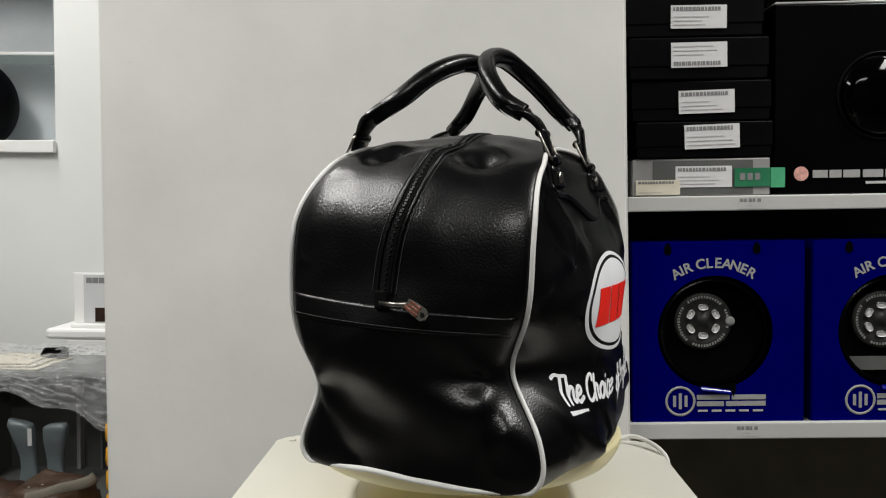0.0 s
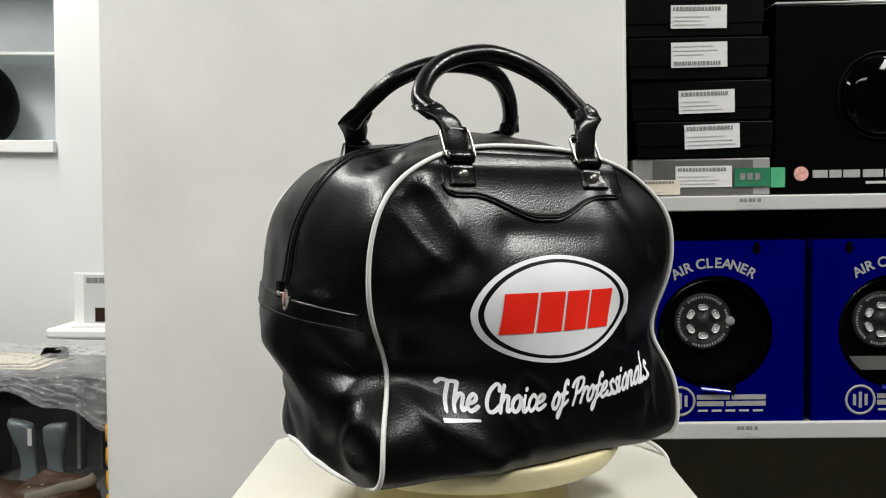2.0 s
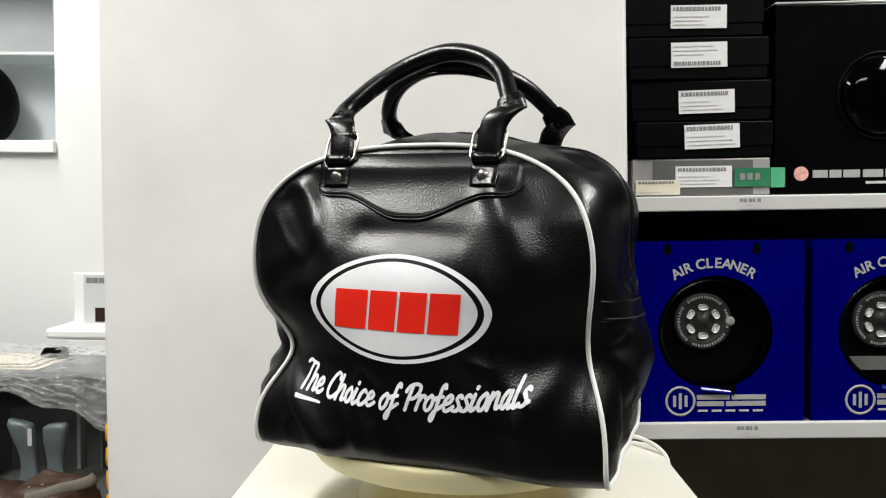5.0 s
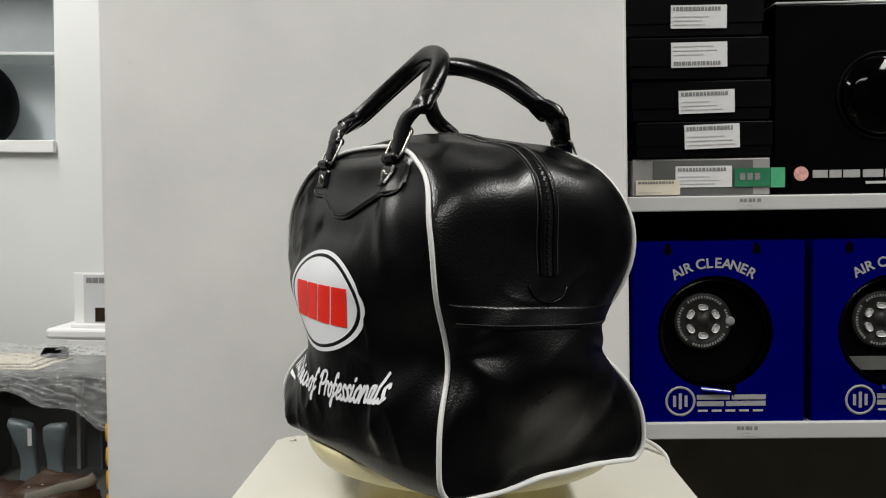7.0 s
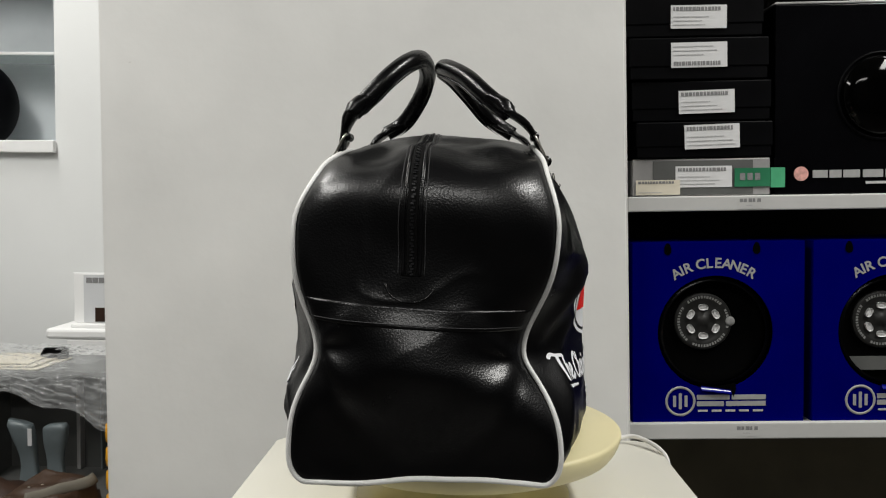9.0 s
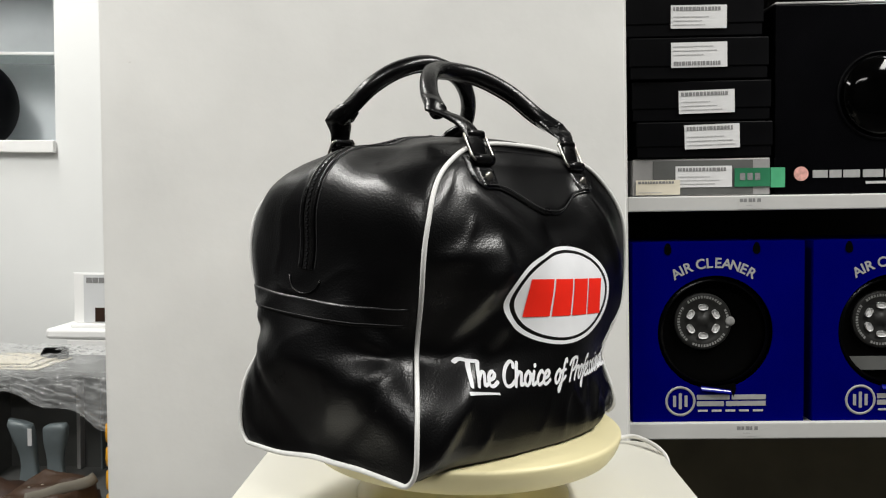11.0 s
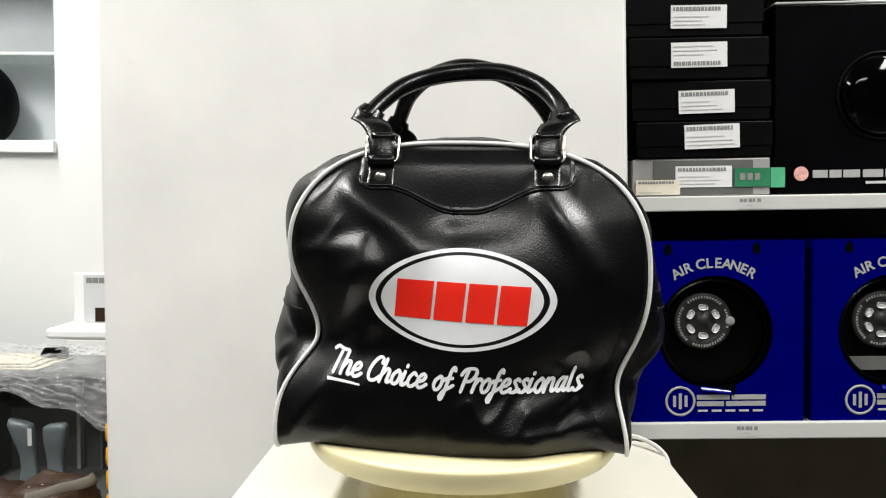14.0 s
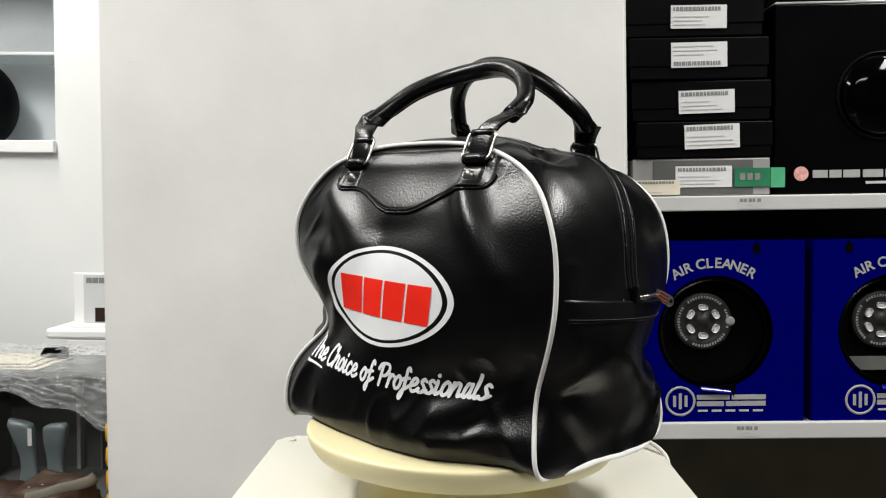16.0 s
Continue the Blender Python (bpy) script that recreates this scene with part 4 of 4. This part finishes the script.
def zipper():
    a, b = index_at(-1, 0.163), index_at(1, 0.180)
    def way(i):
        """The zip wanders a little off the middle of the band."""
        p = FRONT[int(min(max(i, 0), NG))]
        return 0.45 + 0.090 * (1 - smooth01(0.165, 0.285, p.z)) * (1 if p.x < 0 else 0.25)

    def tape(u, v):
        i = a + (b - a) * u
        return gusset(i, way(i) + 0.026 * (2 * v - 1), 0.0010 if 0 < v < 1 else -0.001)
    bm = grid_bm(tape, 200, 8)
    bmesh.ops.recalc_face_normals(bm, faces=bm.faces[:])
    part("zip_tape", bm, M_ZIP, bag, "black zip tape", True)
    for v in (-0.032, 0.032):
        part("zip_welt", tube_bm([gusset(a + (b - a) * i / 200, way(a + (b - a) * i / 200) + v, 0.0004) for i in range(201)], 0.0016, 8), M_LEATHER, bag, "folded leather welt", True)
        w = v + (0.018 if v > 0 else -0.018)
        part("stitching", tube_bm([gusset(a + (b - a) * i / 200, way(a + (b - a) * i / 200) + w, 0.0002) for i in range(201)], 0.0005, 5), M_STITCH, bag, "", True)
    bm = bmesh.new()
    count = 230
    for i in range(count):
        k = a + (b - a) * (i + 0.5) / count
        p, q = gusset(k, way(k), 0.0014), gusset(k + 0.3, way(k), 0.0014)
        t = (q - p).normalized()
        s = Vector((0, 1, 0))
        n = t.cross(s).normalized()
        off = 0.0006 if i % 2 else -0.0006
        made = bmesh.ops.create_cube(bm, size=1)
        for vert in made["verts"]:
            c = vert.co.copy()
            vert.co = p + t * (c.x * 0.0016) + s * (c.y * 0.0027 + off) + n * (c.z * 0.0014)
    tagged(part("zip_teeth", bm, M_TEETH, bag, "fine black zip teeth"), kind="stuff")
    for hand, k in ((-1, a), (1, b)):
        arc = []
        for i in range(13):
            t = math.pi * i / 12
            arc.append(gusset(k + hand * (2.0 + 4.0 * math.sin(t)), way(k) + 0.095 * math.cos(t), 0.0008))
        part("zip_end_seam", tube_bm(arc, 0.0006, 6), M_LEATHER, bag, "curved stitched zip end", True)
    # slider and pull on one end
    k = a - 1.0
    p = gusset(k, way(k), 0.004)
    slider = part("zip_slider", box_bm(-0.003, 0.003, -0.005, 0.005, -0.008, 0.008, 0.0015), M_ZIP, bag, "black zip slider", False, Matrix.Translation(p))
    pull = bmesh.new()
    ring = [(-0.0055, 0.0), (0.0055, 0.0), (0.0068, -0.010), (0.0068, -0.026), (0.003, -0.030), (-0.003, -0.030), (-0.0068, -0.026), (-0.0068, -0.010)]
    fr = [pull.verts.new((-0.001, y, z)) for y, z in ring]
    bk = [pull.verts.new((0.001, y, z)) for y, z in ring]
    pull.faces.new(fr[::-1])
    pull.faces.new(bk)
    for i in range(8):
        j = (i + 1) % 8
        pull.faces.new((fr[i], fr[j], bk[j], bk[i]))
    bmesh.ops.recalc_face_normals(pull, faces=pull.faces[:])
    part("pull_link", tube_bm([p + Vector((-0.003, 0.0, -0.003)), p + Vector((-0.006, -0.014, -0.003)), p + Vector((-0.006, -0.030, -0.002))], 0.0021, 8, False, 0.5), M_CHROME, bag, "small nickel link of the zip pull", True)
    tab = part("zip_pull", pull, M_CHROME, bag, "winged nickel zip pull with red enamel", False, Matrix.Translation(p + Vector((-0.006, -0.028, -0.001))) @ pose(0, 0, 0, -64, 12, -12) @ Matrix.Diagonal((1, 0.8, 0.8, 1)))
    for i, y in enumerate((-0.0042, 0.0, 0.0042)):
        part("enamel_stripe", box_bm(-0.0018, -0.0011, y - 0.0012, y + 0.0012, -0.019, -0.004 + 0.002 * i), M_RED_METAL, tab, "red enamel stripe")
    part("pull_hole", lathe_bm([(0.0026, -0.0018), (0.0026, 0.0018)], 16), M_BLACK_PRINT, tab, "dark round hole", False, Matrix.Translation((0, 0, -0.0245)) @ pose(0, 0, 0, 0, 90, 0))


zipper()


def side_bands():
    for hand in (-1, 1):
        lo, hi = index_at(hand, 0.133), index_at(hand, 0.153)
        part("side_seam_band", strip(lo, hi, 0.02, 0.98, 0.0016, 12, 40, 0.0022), M_LEATHER, bag, "overlapped leather seam band", True)
        k = index_at(hand, 0.1365)
        part("stitching", tube_bm([gusset(k, 0.03 + 0.94 * i / 60, 0.0019) for i in range(61)], 0.0005, 5), M_STITCH, bag, "", True)


side_bands()


# ---- prints on the faces
def on_face(face, x, z, lift):
    """A point just off the cloth; x runs to the reader's right on either face."""
    xx = x if face == "f" else -x
    y = panel_y(face, xx, z)
    return (xx, y - lift if face == "f" else y + lift, z)


def oval(face, cx, cz, a, b, r0, r1, lift, name, mat, label):
    def f(u, v):
        t = 2 * math.pi * u
        r = r0 + (r1 - r0) * v
        c, s = math.cos(t), math.sin(t)
        return on_face(face, cx + a * r * math.copysign(abs(c) ** 1.04, c), cz + b * r * math.copysign(abs(s) ** 1.10, s), lift)
    bm = grid_bm(f, 96, 3 if r0 > 0.1 else 26, True)
    bmesh.ops.recalc_face_normals(bm, faces=bm.faces[:])
    return part(name, bm, mat, bag, label, True)


# brush letters: how far each one moves on, and its strokes in units of the small letters' height
SCRIPT = {
    " ": (0.50, []),
    "T": (0.98, [[(-0.25, 1.50), (0.0, 1.72), (0.45, 1.66), (0.98, 1.66)], [(0.46, 1.62), (0.42, 0.8), (0.40, 0.0)]]),
    "h": (0.84, [[(0.05, 1.62), (0.02, 0.8), (0.0, 0.0)], [(0.02, 0.45), (0.25, 0.92), (0.50, 0.90), (0.52, 0.45), (0.54, 0.06), (0.80, 0.16)]]),
    "e": (0.76, [[(0.08, 0.42), (0.42, 0.56), (0.52, 0.84), (0.32, 1.0), (0.08, 0.74), (0.04, 0.30), (0.24, 0.02), (0.50, 0.08), (0.74, 0.30)]]),
    "C": (1.02, [[(0.80, 1.28), (0.76, 1.58), (0.50, 1.68), (0.16, 1.24), (0.02, 0.62), (0.14, 0.14), (0.42, 0.0), (0.72, 0.12), (0.92, 0.36)]]),
    "o": (0.76, [[(0.34, 1.0), (0.08, 0.72), (0.03, 0.34), (0.22, 0.02), (0.46, 0.12), (0.56, 0.50), (0.48, 0.86), (0.34, 1.0)], [(0.46, 0.90), (0.60, 0.72), (0.80, 0.78)]]),
    "i": (0.48, [[(0.08, 0.98), (0.04, 0.28), (0.14, 0.02), (0.42, 0.22)], [(0.10, 1.34), (0.12, 1.44)]]),
    "c": (0.68, [[(0.50, 0.84), (0.32, 1.0), (0.08, 0.72), (0.03, 0.32), (0.22, 0.02), (0.46, 0.08), (0.66, 0.30)]]),
    "f": (0.66, [[(0.48, 1.46), (0.38, 1.70), (0.22, 1.46), (0.20, 0.70), (0.18, -0.30), (0.08, -0.66), (-0.04, -0.44), (0.12, -0.04), (0.44, 0.22), (0.66, 0.40)], [(-0.02, 0.84), (0.46, 0.92)]]),
    "P": (1.00, [[(0.26, 1.58), (0.22, 0.8), (0.20, 0.0)], [(-0.14, 1.20), (0.02, 1.54), (0.42, 1.70), (0.82, 1.60), (0.88, 1.18), (0.62, 0.80), (0.28, 0.74)]]),
    "r": (0.56, [[(0.05, 0.98), (0.03, 0.5), (0.0, 0.0)], [(0.03, 0.52), (0.22, 0.94), (0.40, 0.94), (0.48, 0.80)]]),
    "s": (0.62, [[(0.48, 0.84), (0.32, 1.0), (0.13, 0.80), (0.28, 0.56), (0.44, 0.30), (0.30, 0.04), (0.0, 0.08)], [(0.30, 0.04), (0.62, 0.22)]]),
    "n": (0.86, [[(0.05, 0.98), (0.03, 0.5), (0.0, 0.0)], [(0.03, 0.48), (0.26, 0.94), (0.48, 0.88), (0.50, 0.40), (0.58, 0.04), (0.82, 0.18)]]),
    "a": (0.84, [[(0.48, 0.86), (0.28, 1.0), (0.06, 0.66), (0.04, 0.22), (0.22, 0.02), (0.42, 0.30), (0.52, 0.80)], [(0.54, 0.98), (0.50, 0.34), (0.58, 0.04), (0.82, 0.18)]]),
    "l": (0.46, [[(0.10, 1.66), (0.05, 0.9), (0.04, 0.28), (0.16, 0.02), (0.42, 0.20)]]),
}


def brush(bm, line, place, half, lift):
    """A painted stroke of even width with round ends."""
    pts = [Vector((p.x, p.y)) for p in spline([(x, z, 0.0) for x, z in line], 5)]
    count = len(pts)
    sides = []
    for i, p in enumerate(pts):
        d = (pts[min(i + 1, count - 1)] - pts[max(i - 1, 0)]).normalized()
        sides.append((p, d, Vector((-d.y, d.x))))
    rows = []
    p, d, n = sides[0]
    for a in (80, 45):
        rows.append((p - d * half * math.sin(radians(a)), n * half * math.cos(radians(a))))
    rows += [(p, n * half) for p, d, n in sides]
    p, d, n = sides[-1]
    for a in (45, 80):
        rows.append((p + d * half * math.sin(radians(a)), n * half * math.cos(radians(a))))
    last = None
    for c, n in rows:
        pair = [bm.verts.new(place(q.x, q.y, lift)) for q in (c - n, c, c + n)]
        if last:
            bm.faces.new((last[0], pair[0], pair[1], last[1]))
            bm.faces.new((last[1], pair[1], pair[2], last[2]))
        last = pair


def prints(face, cx, cz, a, b, tilt, text_x, text_z, sag, rise, width):
    oval(face, cx, cz, a, b, 0.925, 1.0, 0.0007, "print_border", M_PRINT, "white oval border")
    oval(face, cx, cz, a, b, 0.862, 0.925, 0.0007, "print_ring", M_BLACK_PRINT, "black oval line")
    field = oval(face, cx, cz, a, b, 0.002, 0.862, 0.0007, "print_field", M_PRINT, "white oval field")
    # four plain red blocks stand for the maker's mark
    x = -0.064
    for w in (0.0355, 0.028, 0.027, 0.0285):
        def f(u, v, x=x, w=w):
            lean = 0.004 * (v - 0.5)
            px = cx + 0.001 + x + w * u + lean
            return on_face(face, px, cz - 0.002 - 0.0185 + 0.037 * v + tilt * (px - cx), 0.0013)
        bm = grid_bm(f, 10, 10)
        bmesh.ops.recalc_face_normals(bm, faces=bm.faces[:])
        part("red_block", bm, M_RED_PRINT, bag, "plain red printed block", True)
        x += w + 0.0028
    # the slanting line of brush script below
    run, letters = 0.0, []
    for c in "The Choice of Professionals":
        step, lines = SCRIPT[c]
        letters.append((c, [[(run + x + 0.36 * z, z) for x, z in line] for line in lines]))
        run += step
    ends = [p[0] for _, lines in letters for line in lines for p in line]
    lo, hi, tall = min(ends), max(ends), 0.0134
    k = width / (hi - lo)

    def at(x, z, lift):
        px = x - (lo + hi) / 2 * k
        t = px / (width / 2)
        return on_face(face, text_x + px, text_z + z - sag * (1 - t * t) + rise * t, lift)
    for place, (c, lines) in enumerate(letters):
        if not lines:
            continue
        bm = bmesh.new()
        for n, line in enumerate(lines):
            brush(bm, [(x * k, z * tall) for x, z in line], at, 0.00162, 0.0011 + 0.00022 * ((n + place) % 3))
        bmesh.ops.recalc_face_normals(bm, faces=bm.faces[:])
        part("letter", bm, M_PRINT, bag, "white brush-script letter %s" % c)

    def under(u, v):
        px = -width / 2 - 0.004 + 0.034 * u
        t = px / (width / 2)
        return on_face(face, text_x + px, text_z - 0.0075 + (0.0032 * v) * (1 - 0.4 * u) - sag * (1 - t * t) + rise * t, 0.0012)
    bm = grid_bm(under, 12, 2)
    bmesh.ops.recalc_face_normals(bm, faces=bm.faces[:])
    part("underline", bm, M_PRINT, bag, "white printed underline")


prints("f", -0.003, 0.1455, 0.0935, 0.0500, 0.0, 0.005, 0.0675, 0.0120, 0.005, 0.240)
prints("b", 0.011, 0.1515, 0.0905, 0.0490, -0.05, 0.005, 0.0700, 0.0050, -0.006, 0.246)


def yoke(face):
    """The scalloped leather patch under the handles."""
    mid = 0.0 if face == "f" else 0.012

    def low(x):
        d = abs(x)
        z = 0.2275 + 0.024 * smooth01(0.008, 0.078, d)
        if d > 0.092:
            z += 0.0125 * (1 - math.sqrt(max(1 - ((d - 0.092) / 0.0145) ** 2, 0)))
        return z + (0.006 if face == "b" else 0.0)

    def make(u, v, lift, grow):
        x = (u - 0.5) * (0.213 + grow)
        top = min(HEIGHT - 0.006, 0.296 - 0.05 * max(abs(x) - 0.06, 0) * 2)
        lo = low(min(max(x, -0.1065), 0.1065)) - grow / 2
        z = lo + (top - lo) * v
        p = on_face(face, x + mid, z, lift)
        return p
    n, m = 72, 20

    def f(u, v):
        rim = u in (0, 1) or v in (0, 1)
        return make(u, v, 0.0004 if rim else 0.0026, 0.0008 if rim else 0.0)
    bm = grid_bm(f, n, m)
    bmesh.ops.recalc_face_normals(bm, faces=bm.faces[:])
    part("yoke", bm, M_LEATHER, bag, "scalloped leather yoke below the handles", True)
    line = [make(0.03 + 0.94 * i / 80, 0, 0.0030, 0) for i in range(81)]
    line = [Vector(p) + Vector((0, 0, 0.0032)) for p in line]
    part("stitching", tube_bm(line, 0.0005, 5), M_STITCH, bag, "", True)
    rim = [Vector(make(i / 80, 0, 0.0012, 0.0006)) for i in range(81)]
    part("yoke_edge", tube_bm(rim, 0.0014, 6), M_LEATHER, bag, "rounded lower edge of the yoke", True)


yoke("f")
yoke("b")


def handle(face, xl, xr, line):
    s = -1 if face == "f" else 1
    ends, out = {}, 0.0985 if face == "f" else 0.1030
    for hand, x in ((-1, xl), (1, xr)):
        # strap below the ring, riveted to the yoke
        def strap(u, v, x=x):
            px = x + 0.0275 * (u - 0.5)
            z = 0.2585 + 0.0280 * v
            yy = panel_y(face, px, min(z, 0.293)) + s * (0.0046 if 0 < u < 1 and 0 < v < 1 else 0.0020)
            blend = smooth01(0.6, 1.0, v)
            return (px, yy * (1 - blend) + s * out * blend, z)
        bm = grid_bm(strap, 12, 20)
        bmesh.ops.recalc_face_normals(bm, faces=bm.faces[:])
        part("strap", bm, M_HANDLE, bag, "riveted leather strap", True)
        px, pz = x, 0.2680
        py = panel_y(face, px, pz) + s * 0.0045
        part("rivet", lathe_bm([(0.0060, 0), (0.0058, 0.0010), (0.0042, 0.0020), (0.0014, 0.0025)], 20), M_CHROME, bag, "domed nickel rivet", True,
             Matrix.Translation((px, py, pz)) @ pose(0, 0, 0, 90 if s < 0 else -90, 0, 0))
        roll = [(x + 0.0130 * t, s * (out + 0.0055), 0.2850) for t in (-1, -0.5, 0, 0.5, 1)]
        part("strap_loop", tube_bm(roll, 0.0056, 12), M_HANDLE, bag, "leather loop round the ring", True)
        # the square ring
        lean = -s * 0.006
        c, r = [], 0.005
        for cx, cz, a0 in ((0.0115, 0.0095, 0), (-0.0115, 0.0095, 90), (-0.0115, -0.0078, 180), (0.0115, -0.0078, 270)):
            for i in range(6):
                a = radians(a0 + 18 * i)
                dx, dz = cx + r * math.cos(a), cz + r * math.sin(a)
                c.append((x + dx, s * (out + 0.0005) + lean * dz / 0.012, 0.2970 + dz))
        part("ring", tube_bm(c, 0.0014, 8, True), M_CHROME, bag, "square nickel ring", True)
        ends[hand] = Vector((x, s * out, 0.2910))
    # the rolled grip
    grip = [Vector((p.x, p.y * 0.95, p.z - 0.002)) for p in spline(line, 6)]
    part("grip", tube_bm(grip, lambda q: 0.0098 - 0.0010 * abs(2 * q - 1), 18), M_HANDLE, bag, "rolled leather handle grip", True)
    seam = [Vector(p) + Vector((0, -s * 0.006, -0.0080)) for p in grip[3:-3]]
    part("grip_seam", tube_bm(seam, lambda q: 0.0002 + 0.0014 * smooth01(0, 0.12, q) * (1 - smooth01(0.88, 1, q)), 6), M_HANDLE, bag, "stitched seam under the grip", True)
    # flattened ends that fill the rings
    for hand in (-1, 1):
        tip = Vector(grip[0] if hand < 0 else grip[-1])
        inner = Vector(grip[5] if hand < 0 else grip[-6])
        end = ends[hand]

        def f(u, v, tip=tip, end=end, inner=inner, hand=hand):
            a = 2 * math.pi * u
            c, sn = math.cos(a), math.sin(a)
            if v < 0.55:
                t = v / 0.55
                ctrl = Vector((end.x, (end.y * 6 + tip.y) / 7, tip.z - 0.010))
                p = end * (1 - t) ** 2 + ctrl * (2 * t * (1 - t)) + tip * (t * t)
                wide, thick = 0.0130 + 0.0038 * smooth01(0.35, 1.0, t), 0.0042 + 0.0062 * smooth01(0.3, 1, t)
            else:
                t = (v - 0.55) / 0.45
                p = tip.lerp(inner, t * 0.8)
                wide, thick = 0.0167 - 0.0047 * t, 0.0104 + 0.0016 * t
            kink = 0.0007 * math.sin(9 * v + 3 * u * hand)
            cc = math.copysign(abs(c) ** 0.75, c)
            q = p + Vector((cc * wide + kink, sn * thick * 0.75, 0))
            if v > 0.55:
                d = (inner - tip).normalized()
                side = Vector((0, 1, 0)).cross(d).normalized()
                bl = smooth01(0.55, 0.75, v)
                alt = p + side * (cc * wide) + Vector((0, sn * thick * 0.95, 0))
                q = q.lerp(alt, bl)
            return q
        bm = grid_bm(f, 24, 22, True)
        bmesh.ops.recalc_face_normals(bm, faces=bm.faces[:])
        part("ring_loop", tube_bm([(end.x + 0.0118 * t, end.y - 0.006 * s, 0.3098) for t in (-1, -0.5, 0, 0.5, 1)], 0.0046, 12), M_HANDLE, bag, "leather fold over the ring", True)
        part("grip_end", bm, M_HANDLE, bag, "folded leather end wrapping the ring", True)


handle("f", -0.0855, 0.070, [(-0.100, -0.082, 0.330), (-0.101, -0.060, 0.344), (-0.078, -0.036, 0.3715), (-0.043, -0.0235, 0.3925), (0.0, -0.026, 0.4015),
                             (0.039, -0.036, 0.3925), (0.065, -0.053, 0.374), (0.078, -0.071, 0.353), (0.0865, -0.088, 0.3345)])
handle("b", -0.092, 0.073, [(-0.109, 0.080, 0.330), (-0.105, 0.050, 0.349), (-0.084, 0.026, 0.3735), (-0.048, 0.008, 0.3895), (-0.008, -0.001, 0.3925),
                            (0.031, 0.008, 0.3865), (0.0626, 0.030, 0.3722), (0.084, 0.052, 0.3515), (0.096, 0.075, 0.333)])


# ---------------------------------------------------------------- the bag settles on the disc
def settle():
    """The corners sag over the rim of the disc, and the front seam drops a little at the crown."""
    stiff = ("grip", "ring", "strap", "rivet", "zip_pull", "zip_slider", "pull_link")
    for ob in bag.children:
        if ob.name.startswith(stiff):
            continue
        for v in ob.data.vertices:
            x, y, z = v.co
            r = math.hypot(x + 0.002, y - 0.0206)
            v.co.z = z - 0.011 * smooth01(0.163, 0.207, r) * (1 - smooth01(0.0, 0.14, z)) - 0.005 * smooth01(0.225, 0.296, z) * smooth01(0.02, 0.085, -y)


settle()


# ---------------------------------------------------------------- what moves
def motions():
    cx, cy, own = 0.00394, -0.02033, 5.454
    bag_rows, disc_rows = [], []
    for k in range(65):
        t = 0.25 * k
        a = TH0 + TURN * t
        c, s = math.cos(radians(a)), math.sin(radians(a))
        bag_rows.append((t, pose(c * cx - s * cy, s * cx + c * cy, TOP, 0, 0, a + own)))
        disc_rows.append((t, pose(0, 0, 0, 0, 0, a)))
    walk(bag, bag_rows)
    walk(disc, disc_rows)


motions()
